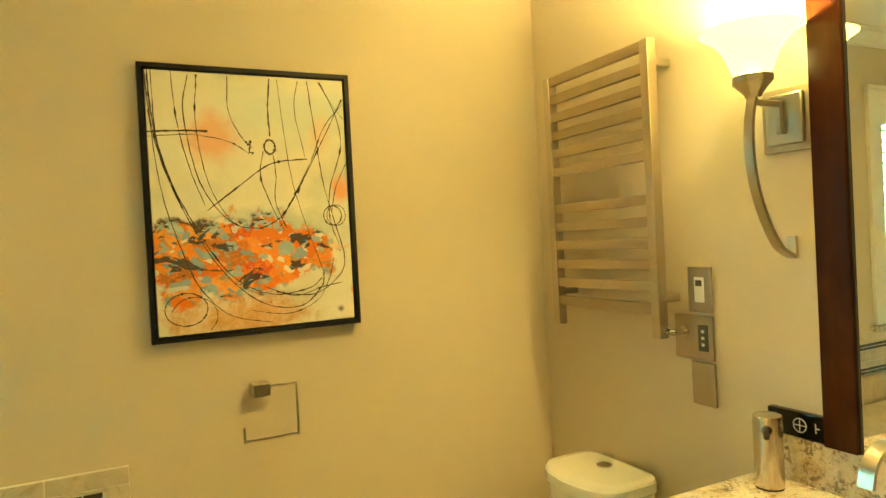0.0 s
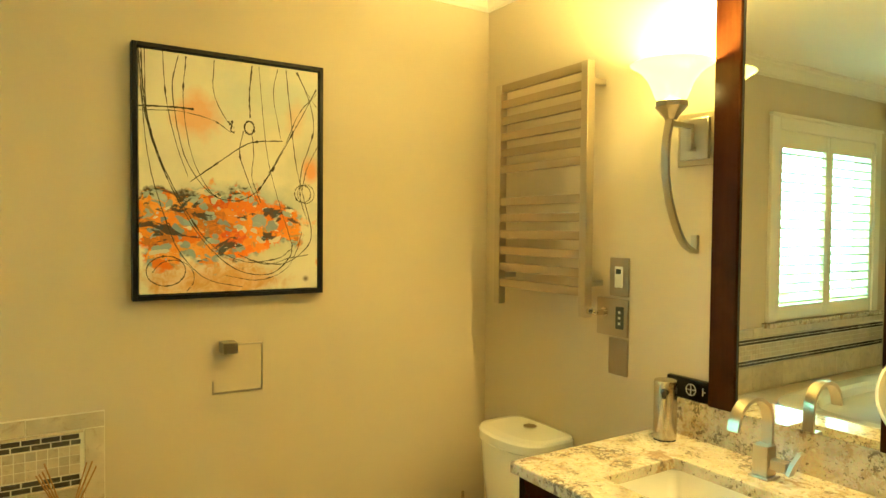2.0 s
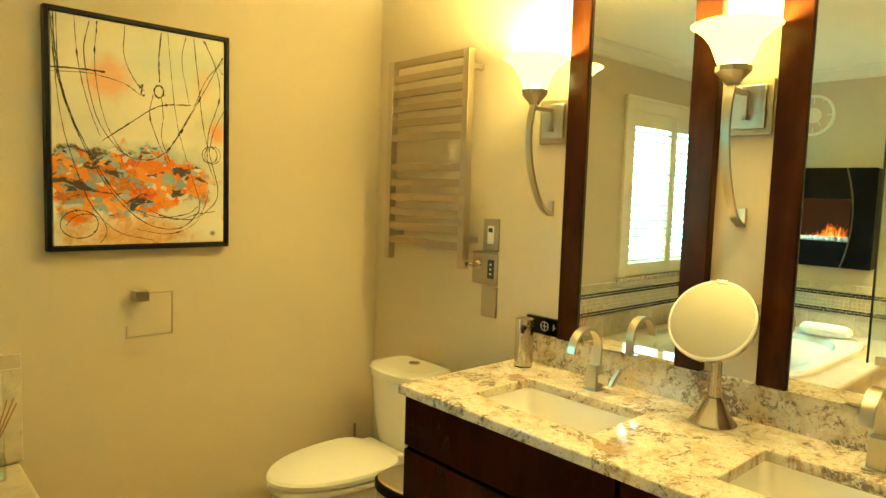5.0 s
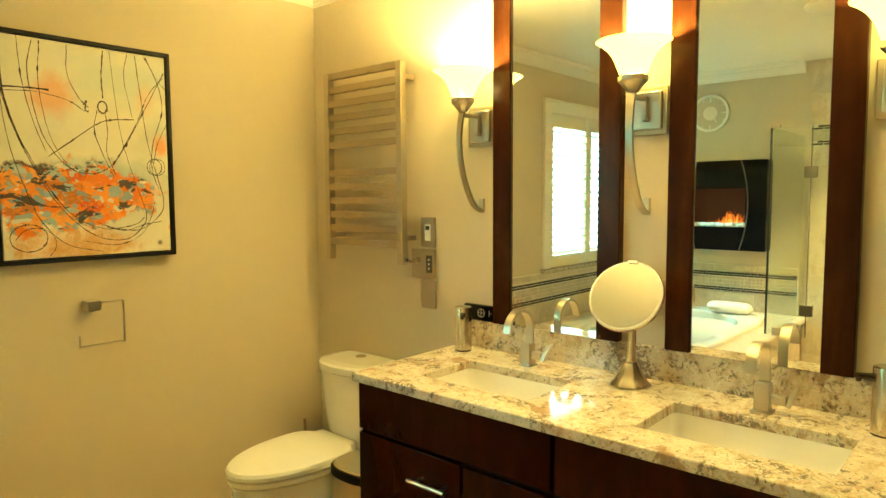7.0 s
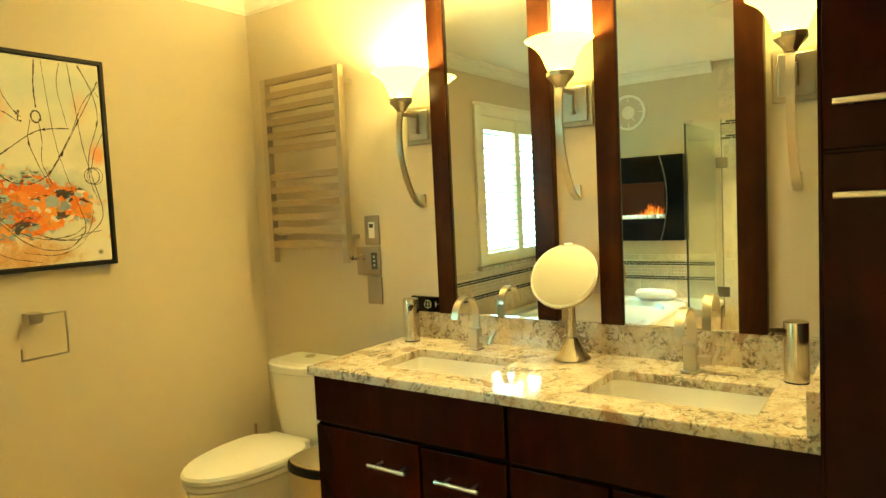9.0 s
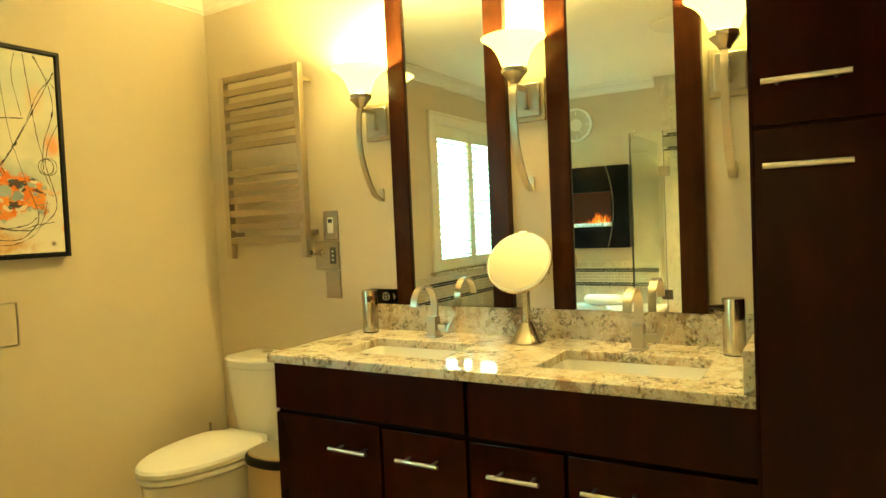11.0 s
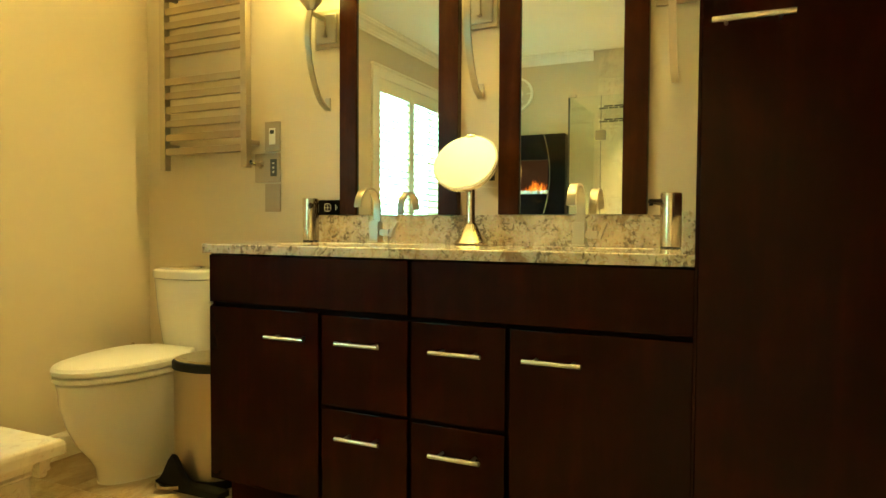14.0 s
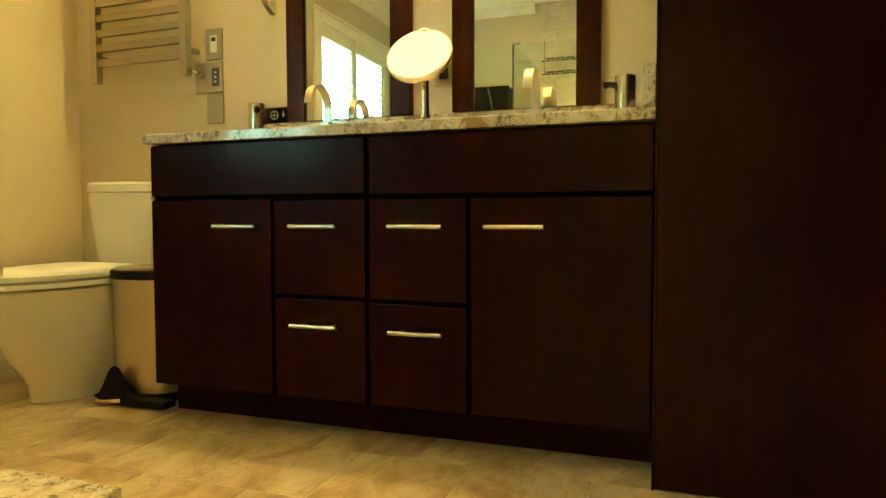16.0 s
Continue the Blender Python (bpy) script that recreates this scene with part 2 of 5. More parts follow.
TRAVERTINE = make_travertine()
TILE_STONE = make_stone("cream_stone_tile", (0.62, 0.535, 0.40), (0.40, 0.28, 0.16), 1.3)
MOSAIC_LIGHT = make_stone("light_mosaic_stone", (0.58, 0.485, 0.35), (0.32, 0.22, 0.13), 2.5, 19.0)
MOSAIC_DARK = make_stone("dark_mosaic_stone", (0.060, 0.052, 0.046), (0.12, 0.10, 0.08), 3.0, 19.0, 0.25)
TUB_ACRYLIC = material("tub_acrylic", (0.78, 0.78, 0.75), 0.12, 0.0, 0.4)
TOWEL = paint("terry_pillow", (0.78, 0.77, 0.73), 0.9, 0.08, 0.9)


def make_thin_glass(name, tint, gloss=1.0):
    m = bpy.data.materials.new(name)
    m.use_nodes = True
    t = m.node_tree
    t.nodes.clear()
    out, mixer = t.nodes.new("ShaderNodeOutputMaterial"), t.nodes.new("ShaderNodeMixShader")
    clear, shine, facing = t.nodes.new("ShaderNodeBsdfTransparent"), t.nodes.new("ShaderNodeBsdfGlossy"), t.nodes.new("ShaderNodeLayerWeight")
    power, weight = t.nodes.new("ShaderNodeMath"), t.nodes.new("ShaderNodeMath")
    power.operation, power.inputs[1].default_value = "POWER", 5.0
    weight.operation, weight.inputs[1].default_value, weight.inputs[2].default_value = "MULTIPLY_ADD", 0.5, 0.018
    clear.inputs[0].default_value = (*tint, 1)
    shine.inputs["Roughness"].default_value = 0.01
    facing.inputs["Blend"].default_value = 0.5
    t.links.new(facing.outputs["Facing"], power.inputs[0])
    t.links.new(power.outputs[0], weight.inputs[0])
    t.links.new(weight.outputs[0], mixer.inputs[0])
    t.links.new(clear.outputs[0], mixer.inputs[1])
    t.links.new(shine.outputs[0], mixer.inputs[2])
    t.links.new(mixer.outputs[0], out.inputs[0])
    return m


GLASS = make_thin_glass("shower_glass", (0.95, 0.985, 0.975))
BOTTLE_GLASS = make_thin_glass("bottle_glass", (0.86, 0.92, 0.89))
OIL = material("diffuser_oil", (0.45, 0.55, 0.52), 0.1)
REED = paint("reed", (0.42, 0.22, 0.075), 0.8, 0.2)


def make_glow(name, colour, strength):
    m = material(name, colour, 0.3)
    b = m.node_tree.nodes["Principled BSDF"]
    b.inputs["Emission Color"].default_value = (*colour, 1)
    b.inputs["Emission Strength"].default_value = strength
    return m


def make_shade_glass():
    """Frosted glass lit from inside: it glows, and lets part of the bulb's light through."""
    m = make_glow("frosted_shade_glass", (1.0, 0.92, 0.135), SHADE_GLOW)
    m.node_tree.nodes["Principled BSDF"].inputs["Base Color"].default_value = (0.03, 0.027, 0.015, 1)
    t = m.node_tree
    out, mixer, clear = t.nodes["Material Output"], t.nodes.new("ShaderNodeMixShader"), t.nodes.new("ShaderNodeBsdfTransparent")
    mixer.inputs[0].default_value = 0.11
    t.links.new(t.nodes["Principled BSDF"].outputs[0], mixer.inputs[1])
    t.links.new(clear.outputs[0], mixer.inputs[2])
    t.links.new(mixer.outputs[0], out.inputs[0])
    return m


SHADE_GLASS = make_shade_glass()
DAYLIGHT = make_glow("daylight", (0.85, 1.0, 0.30), DAY_GLOW)
DOWNLIGHT = make_glow("downlight_lens", (1.0, 0.80, 0.40), 6.0)


def make_flame():
    m = material("flame_glow", (0.02, 0.007, 0.003), 0.9)
    n = Net(m)
    sep = n.node("ShaderNodeSeparateXYZ")
    n.link(n.where, sep.inputs[0])
    height = n.node("ShaderNodeMapRange")
    height.inputs[1].default_value, height.inputs[2].default_value = 1.25, 1.42
    n.link(sep.outputs["Z"], height.inputs[0])
    tongue = n.noise(1.0, 5, 0.65, n.scaled((1, 22, 9)), 0.9)
    side = n.math("ABSOLUTE", n.math("MULTIPLY", n.math("SUBTRACT", sep.outputs["Y"], 1.17), 4.2))
    reach = n.math("ADD", height.outputs[0], side)
    body = n.math("SUBTRACT", n.math("MULTIPLY_ADD", tongue, 2.0, -0.32), reach)
    c = n.ramp(body, ((0.02, (0.016, 0.006, 0.002)), (0.18, (0.40, 0.07, 0.004)), (0.38, (1.0, 0.28, 0.02)), (0.62, (1.0, 0.65, 0.18))))
    n.b.inputs["Specular IOR Level"].default_value = 0.05
    n.link(c, n.b.inputs["Emission Color"])
    n.b.inputs["Emission Strength"].default_value = 1.1
    return m


FLAME = make_flame()


def make_painting():
    """Cream ground with peach and pale blue stains and a broken orange, teal and navy field below."""
    m = material("painted_canvas", (0.75, 0.70, 0.58), 0.6)
    n = Net(m)
    sep = n.node("ShaderNodeSeparateXYZ")
    n.link(n.where, sep.inputs[0])
    u = n.math("DIVIDE", n.math("SUBTRACT", sep.outputs["X"], 0.105), 0.605)
    v = n.math("DIVIDE", n.math("SUBTRACT", 2.035, sep.outputs["Z"]), 0.78)
    edge = n.noise(9, 5, 0.6)

    def spot(cu, cv, ru, rv, ragged=0.8):
        du = n.math("DIVIDE", n.math("SUBTRACT", u, cu), ru)
        dv = n.math("DIVIDE", n.math("SUBTRACT", v, cv), rv)
        d = n.math("SQRT", n.math("ADD", n.math("MULTIPLY", du, du), n.math("MULTIPLY", dv, dv)))
        return n.math("ADD", d, n.math("MULTIPLY_ADD", edge, ragged * 2, -ragged))

    c = n.ramp(n.noise(4, 5, 0.6), ((0.3, (0.60, 0.59, 0.48)), (0.5, (0.74, 0.69, 0.56)), (0.7, (0.78, 0.74, 0.62))))
    for cu, cv, ru, rv, tint, force in (
            (0.68, 0.16, 0.42, 0.16, (0.50, 0.60, 0.55), 0.5), (0.30, 0.26, 0.13, 0.15, (0.80, 0.36, 0.14), 0.75),
            (0.84, 0.24, 0.07, 0.09, (0.80, 0.45, 0.22), 0.45), (0.93, 0.47, 0.06, 0.07, (0.85, 0.30, 0.08), 0.8),
            (0.50, 0.60, 0.50, 0.09, (0.28, 0.40, 0.40), 0.75), (0.40, 0.93, 0.36, 0.07, (0.70, 0.36, 0.12), 0.7),
            (0.98, 0.86, 0.025, 0.022, (0.85, 0.28, 0.08), 0.9), (0.90, 0.935, 0.022, 0.018, (0.10, 0.07, 0.05), 0.85)):
        soft = n.ramp(spot(cu, cv, ru, rv), ((0.35, 1.0), (1.0, 0.0)))
        c = n.mix(n.math("MULTIPLY", soft, force), c, tint)
    warped = n.node("ShaderNodeVectorMath")
    warped.operation = "ADD"
    wob = n.node("ShaderNodeTexNoise", Scale=14.0, Detail=3.0)
    n.link(n.where, wob.inputs["Vector"])
    less = n.node("ShaderNodeVectorMath")
    less.operation = "SCALE"
    less.inputs["Scale"].default_value = 0.13
    n.link(wob.outputs["Color"], less.inputs[0])
    n.link(n.scaled((1, 1, 1.7)), warped.inputs[0])
    n.link(less.outputs[0], warped.inputs[1])
    def cells(scale, vec):
        sep_c = n.node("ShaderNodeSeparateColor")
        n.link(n.voronoi(scale, vec, "Color"), sep_c.inputs[0])
        return sep_c.outputs

    def dots(scale, small, large, share):
        """Rounded dabs: one in each cell, a share of the cells, of random size."""
        col, dist = cells(scale, warped.outputs[0]), n.voronoi(scale, warped.outputs[0])
        inside = n.math("LESS_THAN", dist, n.math("MULTIPLY_ADD", col[1], large - small, small))
        return n.math("MULTIPLY", inside, n.math("LESS_THAN", col[0], share)), col[2]

    big = cells(10, warped.outputs[0])
    dabs = n.ramp(big[0], ((0.0, (0.76, 0.18, 0.012)), (0.30, (0.64, 0.09, 0.012)), (0.45, (0.80, 0.27, 0.03)), (0.70, (0.46, 0.15, 0.03)), (0.82, (0.80, 0.34, 0.07))), True)
    brush = n.noise(30, 5, 0.7, distortion=1.2)
    dabs = n.mix(n.ramp(brush, ((0.50, 0.0), (0.60, 0.8))), dabs, (0.78, 0.23, 0.02))
    olive = n.ramp(n.noise(17, 5, 0.65, distortion=1.0), ((0.57, 0.0), (0.62, 0.8)))
    dabs = n.mix(olive, dabs, n.mix(brush, (0.20, 0.20, 0.13), (0.42, 0.27, 0.10)))
    for scale, small, large, share in ((17, 0.26, 0.60, 0.55), (30, 0.24, 0.54, 0.46)):
        mask, tint = dots(scale, small, large, share)
        dabs = n.mix(n.math("MULTIPLY", mask, 0.92), dabs, n.ramp(tint, ((0.0, (0.32, 0.45, 0.49)), (0.4, (0.20, 0.31, 0.36)), (0.7, (0.40, 0.50, 0.50)), (0.9, (0.72, 0.66, 0.53)))))
    night = n.ramp(n.noise(1.0, 4, 0.62, n.scaled((8, 8, 16)), 0.7), ((0.550, 0.0), (0.575, 1.0)))
    dabs = n.mix(n.math("MULTIPLY", night, 0.93), dabs, (0.022, 0.026, 0.034))
    flash = n.ramp(n.noise(1.0, 5, 0.7, n.scaled((13, 13, 30)), 1.0), ((0.635, 0.0), (0.655, 1.0)))
    dabs = n.mix(flash, dabs, (0.74, 0.69, 0.57))
    wash = n.ramp(spot(0.42, 0.90, 0.40, 0.11, 1.3), ((0.55, 0.85), (1.0, 0.0)))
    c = n.mix(n.math("MULTIPLY", wash, n.ramp(brush, ((0.42, 0.25), (0.58, 1.0)))), c, n.mix(edge, (0.42, 0.26, 0.10), (0.80, 0.36, 0.08)))
    field = n.ramp(spot(0.37, 0.705, 0.50, 0.180, 1.0), ((0.84, 1.0), (0.98, 0.0)))
    c = n.mix(field, c, dabs)
    n.colour(c)
    n.rough(edge, 0.4, 0.7)
    n.bump(n.noise(120, 4), 0.25, 0.001)
    return m


CANVAS = make_painting()
INK = material("painted_ink", (0.030, 0.022, 0.017), 0.4)
DIAL_GREY = material("clock_face_beige", (0.56, 0.50, 0.39), 0.3)
DIAL = material("clock_rim_white", (0.82, 0.81, 0.75), 0.3)
SUNBURST = material("sunburst_silver", (0.80, 0.77, 0.70), 0.33, 1.0)


# ---- building tools ----
BASE = {}


def box(bm, x0, x1, y0, y1, z0, z1, bevel=0.0, segments=2):
    m = Matrix.LocRotScale(((x0 + x1) / 2, (y0 + y1) / 2, (z0 + z1) / 2), None, (abs(x1 - x0), abs(y1 - y0), abs(z1 - z0)))
    made = bmesh.ops.create_cube(bm, size=1, matrix=m)["verts"]
    if bevel:
        edges = list({e for v in made for e in v.link_edges})
        bmesh.ops.bevel(bm, geom=edges, offset=bevel, segments=segments, affect="EDGES", profile=0.5, clamp_overlap=True)
    return bm


def boxed(x0, x1, y0, y1, z0, z1, bevel=0.0, segments=2):
    return box(bmesh.new(), x0, x1, y0, y1, z0, z1, bevel, segments)


def loft(bm, rings, cap=True, closed=True):
    rows = [[bm.verts.new(p) for p in ring] for ring in rings]
    count = len(rows[0])
    for a, b in zip(rows, rows[1:]):
        for k in range(count if closed else count - 1):
            bm.faces.new((a[k], a[(k + 1) % count], b[(k + 1) % count], b[k]))
    if cap:
        bm.faces.new(rows[0][::-1])
        bm.faces.new(rows[-1])
    bmesh.ops.recalc_face_normals(bm, faces=bm.faces)
    return bm


def rod(bm, a, b, r, sides=16, r2=None):
    a, b = Vector(a), Vector(b)
    turn = (b - a).to_track_quat("Z", "Y").to_matrix()
    ring = [turn @ Vector((math.cos(k * math.tau / sides), math.sin(k * math.tau / sides), 0)) for k in range(sides)]
    return loft(bm, [[a + r * p for p in ring], [b + (r if r2 is None else r2) * p for p in ring]])


def lathe(bm, profile, x, y, sides=32, cap=True):
    return loft(bm, [[(x + r * math.cos(k * math.tau / sides), y + r * math.sin(k * math.tau / sides), z) for k in range(sides)] for r, z in profile], cap)


def sweep(bm, points, side, wide, thick, taper=None):
    """A flat strip along points; side is the way its width lies."""
    points, side, rings = [Vector(p) for p in points], Vector(side).normalized(), []
    for k, p in enumerate(points):
        along = (points[min(k + 1, len(points) - 1)] - points[max(k - 1, 0)]).normalized()
        up = along.cross(side).normalized()
        w = (wide if taper is None else wide + (taper - wide) * k / (len(points) - 1)) / 2
        rings.append([p + side * w + up * thick / 2, p - side * w + up * thick / 2, p - side * w - up * thick / 2, p + side * w - up * thick / 2])
    return loft(bm, rings)


def glide(points, steps=8):
    """Catmull-Rom through points."""
    p = [Vector(q) for q in points]
    p = [2 * p[0] - p[1], *p, 2 * p[-1] - p[-2]]
    out = []
    for a, b, c, d in zip(p, p[1:], p[2:], p[3:]):
        for k in range(steps):
            t = k / steps
            out.append(0.5 * (2 * b + (c - a) * t + (2 * a - 5 * b + 4 * c - d) * t * t + (3 * b - a - 3 * c + d) * t ** 3))
    return [*out, p[-2]]


def mesh_of(name, bm, mat, smooth=True, centre=Vector()):
    bm.normal_update()
    if centre.length:
        bmesh.ops.translate(bm, verts=bm.verts, vec=-centre)
    me = bpy.data.meshes.new(name)
    bm.to_mesh(me)
    bm.free()
    me.materials.append(mat)
    if smooth:
        me.shade_smooth()
        me.set_sharp_from_angle(angle=radians(32))
        # large flat faces keep their own normals beside rounded edges
        flat = [abs(max(f.normal, key=abs)) > 0.9999 and f.area > 0.0004 for f in me.polygons]
        if len(flat) < 400:
            edge_of = {}
            for f, level in zip(me.polygons, flat):
                if level:
                    for k in f.loop_indices:
                        edge_of[me.loops[k].edge_index] = True
            for k in edge_of:
                me.edges[k].use_edge_sharp = True
    return me


def part(name, bm, mat, parent, label="", smooth=True):
    """One mesh under a thing or a part. The bmesh is in the room's coordinates."""
    ob = new(name, mesh_of(name, bm, mat, smooth, BASE[parent]))
    ob.parent = parent
    BASE[ob] = BASE[parent]
    return tagged(ob, label) if label else ob


def thing(name, place, label, category, group="", kind=""):
    ob = new(name)
    ob.empty_display_size = 0.05
    ob.location = place
    BASE[ob] = Vector(place)
    return tagged(ob, label, category, group, kind)


def solid(name, bm, mat, label, category, kind="", smooth=True):
    ob = new(name, mesh_of(name, bm, mat, smooth))
    BASE[ob] = Vector()
    return tagged(ob, label, category, kind=kind)


def setting(name, bm, mat, label, category, smooth=False):
    return solid(name, bm, mat, label, category, "structure", smooth)


# ---- room ----
T = 0.12
W0, W1, WZ0, WZ1 = -1.815, -0.685, 1.0, 2.08      # window opening
bm = boxed(WALL_W - T, W0, WALL_N, WALL_N + T, 0, CEIL)
box(bm, W1, WALL_E + T, WALL_N, WALL_N + T, 0, CEIL)
box(bm, W0, W1, WALL_N, WALL_N + T, 0, WZ0)
box(bm, W0, W1, WALL_N, WALL_N + T, WZ1, CEIL)
wall_north = setting("wall_north", bm, WALL, "beige painted wall with a shuttered window opening", "wall")
wall_east = setting("wall_east", boxed(WALL_E, WALL_E + T, WALL_S, WALL_N, 0, CEIL), WALL, "beige painted wall behind the vanity", "wall")
wall_west = setting("wall_west", boxed(WALL_W - T, WALL_W, WALL_S, WALL_N, 0, CEIL), WALL, "beige painted wall behind the bathtub", "wall")
wall_south = setting("wall_south", boxed(WALL_W - T, WALL_E + T, WALL_S - T, WALL_S, 0, CEIL), WALL, "plain beige painted wall", "wall")
# Unseen partition added to keep the shower downlight off the tall cabinet.
setting("wall_closet", boxed(WALL_W + 0.02, -1.13, WALL_S + 0.001, -0.902, 0, CEIL - 0.001), WALL, "added plain beige partition, unseen, blocking the shower downlight", "wall")
setting("ceiling", boxed(WALL_W - T, WALL_E + T, WALL_S - T, WALL_N + T, CEIL, CEIL + 0.1), CEILING, "flat white painted ceiling", "ceiling")
floor = setting("floor", boxed(WALL_W - T, WALL_E + T, WALL_S - T, WALL_N + T, -0.1, -0.0015), GROUT, "beige travertine tiled floor", "floor")


def crown(name, a, b, inward):
    """A stepped, coved moulding from a to b under the ceiling."""
    a, b, n = Vector((*a, 0)), Vector((*b, 0)), Vector((*inward, 0))
    prof = [(0, 0), (0.008, 0), (0.010, 0.010), (0.016, 0.014), (0.024, 0.030), (0.040, 0.048), (0.056, 0.058), (0.060, 0.068), (0.068, 0.072), (0.070, 0.083), (0, 0.083)]
    rings = [[p + n * d + Vector((0, 0, CEIL - 0.083 + h)) for d, h in prof] for p in (a, b)]
    setting(name, loft(bmesh.new(), rings), TRIM, "white painted crown moulding", "moulding")


crown("trim_crown_north", (WALL_W, WALL_N), (WALL_E, WALL_N), (0, -1))
crown("trim_crown_east", (WALL_E, WALL_N), (WALL_E, -0.38), (-1, 0))
crown("trim_crown_west", (WALL_W, WALL_N), (WALL_W, 0.70), (1, 0))
bm = boxed(0.03, WALL_E, WALL_N - 0.016, WALL_N, 0, 0.088)
box(bm, 0.03, WALL_E, WALL_N - 0.011, WALL_N, 0.088, 0.106, 0.004)
setting("baseboard", bm, TRIM, "white painted baseboard along the wall", "baseboard")

# window with plantation shutters
window = new("window_1")
BASE[window] = Vector((0, 0, 0))
tagged(window, "white window with closed plantation shutters lit by day", "window", kind="structure")
CX0, CX1, CZ0, CZ1 = -1.89, -0.605, 0.955, 2.15
for x0, x1 in ((CX0, W0 + 0.005), (W1 - 0.005, CX1)):
    part("casing", boxed(x0, x1, WALL_N - 0.022, WALL_N - 0.001, CZ0, CZ1, 0.004), TRIM, window)
part("casing", boxed(W0 + 0.005, W1 - 0.005, WALL_N - 0.022, WALL_N - 0.001, WZ1 - 0.005, CZ1, 0.004), TRIM, window)
part("casing", boxed(CX0 - 0.01, CX1 + 0.01, WALL_N - 0.030, WALL_N - 0.001, CZ1, CZ1 + 0.02, 0.004), TRIM, window)
part("window_sill", boxed(CX0 - 0.03, CX1 + 0.03, WALL_N - 0.05, WALL_N + 0.02, 0.925, 0.954, 0.006), GRANITE, window, "speckled granite window sill")
part("window_pane", boxed(W0, W1, WALL_N + 0.09, WALL_N + 0.096, WZ0, WZ1), BOTTLE_GLASS, window).visible_shadow = False
MID = (W0 + W1) / 2
for x0, x1 in ((W0 + 0.004, MID - 0.002), (MID + 0.002, W1 - 0.004)):
    y0, y1 = WALL_N - 0.012, WALL_N + 0.018
    part("shutter_stile", boxed(x0, x0 + 0.04, y0, y1, WZ0 - 0.04, WZ1 - 0.004, 0.003), SHUTTER, window)
    part("shutter_stile", boxed(x1 - 0.04, x1, y0, y1, WZ0 - 0.04, WZ1 - 0.004, 0.003), SHUTTER, window)
    part("shutter_rail", boxed(x0 + 0.04, x1 - 0.04, y0 + 0.002, y1 - 0.002, WZ1 - 0.105, WZ1 - 0.004, 0.002), SHUTTER, window)
    part("shutter_rail", boxed(x0 + 0.04, x1 - 0.04, y0 + 0.002, y1 - 0.002, WZ0 - 0.04, WZ0 + 0.045, 0.002), SHUTTER, window)
    slat = None
    for k in range(17):
        z = WZ0 + 0.075 + k * 0.0545
        if slat is None:
            b2 = boxed(-(x1 - x0) / 2 + 0.043, (x1 - x0) / 2 - 0.043, -0.03, 0.03, -0.0045, 0.0045, 0.003)
            slat = mesh_of("louver", b2, SHUTTER)
        o = new("louver", slat)
        o.parent = window
        o.matrix_basis = pose((x0 + x1) / 2, WALL_N + 0.006, z, 26, 0, 0)
solid("backdrop", boxed(-7.0, 2.0, WALL_N + 1.65, WALL_N + 1.67, -0.8, 4.6), DAYLIGHT, "bright overcast daylight outside", "backdrop", "structure", False)

# ---- vanity ----
VY0, VY1 = -0.385, 1.122
FX = 0.887
vanity = thing("vanity_cabinet", (1.15, (VY0 + VY1) / 2, 0), "dark espresso wooden double vanity with bar handles", "cabinet")
bm = boxed(FX + 0.021, WALL_E - 0.002, VY0, VY1, 0.105, 0.722)
box(bm, FX + 0.021, FX + 0.040, VY0, VY1, 0.722, 0.866)
part("body", bm, WOOD_DARK, vanity, "dark carcass", False)
part("side_panel", boxed(FX + 0.012, WALL_E - 0.002, VY1, VY1 + 0.012, 0.105, 0.866, 0.002), WOOD, vanity)
part("toe_kick", boxed(0.982, WALL_E - 0.002, VY0, VY1 + 0.006, 0.0, 0.104, 0.001), WOOD, vanity)


def bar_handle(parent, x, y0, y1, z, name="handle"):
    bm = rod(bmesh.new(), (x - 0.042, y0, z), (x - 0.042, y1, z), 0.0062)
    for y in (y0 + 0.027, y1 - 0.027):
        rod(bm, (x - 0.042, y, z), (x + 0.001, y, z), 0.0042, 12)
    return part(name, bm, HANDLE, parent, "brushed nickel bar handle")


def front(name, y0, y1, z0, z1, handle=None, x=FX, parent=None):
    p = part(name, boxed(x, x + 0.020, y0, y1, z0, z1, 0.0025), WOOD, parent or vanity)
    if handle:
        bar_handle(p, x, *handle)
    return p


front("false_front", 0.384, VY1 + 0.008, 0.705, 0.862)
front("false_front", VY0, 0.370, 0.700, 0.862)
front("door", 0.692, VY1 + 0.008, 0.108, 0.692, (0.716, 0.866, 0.612))
front("drawer", 0.384, 0.680, 0.412, 0.688, (0.455, 0.604, 0.612))
front("drawer", 0.384, 0.680, 0.108, 0.401, (0.455, 0.604, 0.328))
front("drawer", 0.086, 0.370, 0.408, 0.688, (0.143, 0.296, 0.612))
front("drawer", 0.086, 0.370, 0.108, 0.397, (0.143, 0.296, 0.324))
front("door", VY0, 0.074, 0.108, 0.688, (-0.127, 0.027, 0.612))
part("bumper", boxed(FX - 0.002, FX + 0.016, VY1 + 0.004, VY1 + 0.014, 0.694, 0.704, 0.002), PLASTIC_WHITE, vanity, "small white plastic bumper")

# ---- granite counter with two sink openings ----
CX_F = 0.865
SINKS = ((0.985, 1.245, 0.520, 0.940), (0.985, 1.245, -0.245, 0.200))


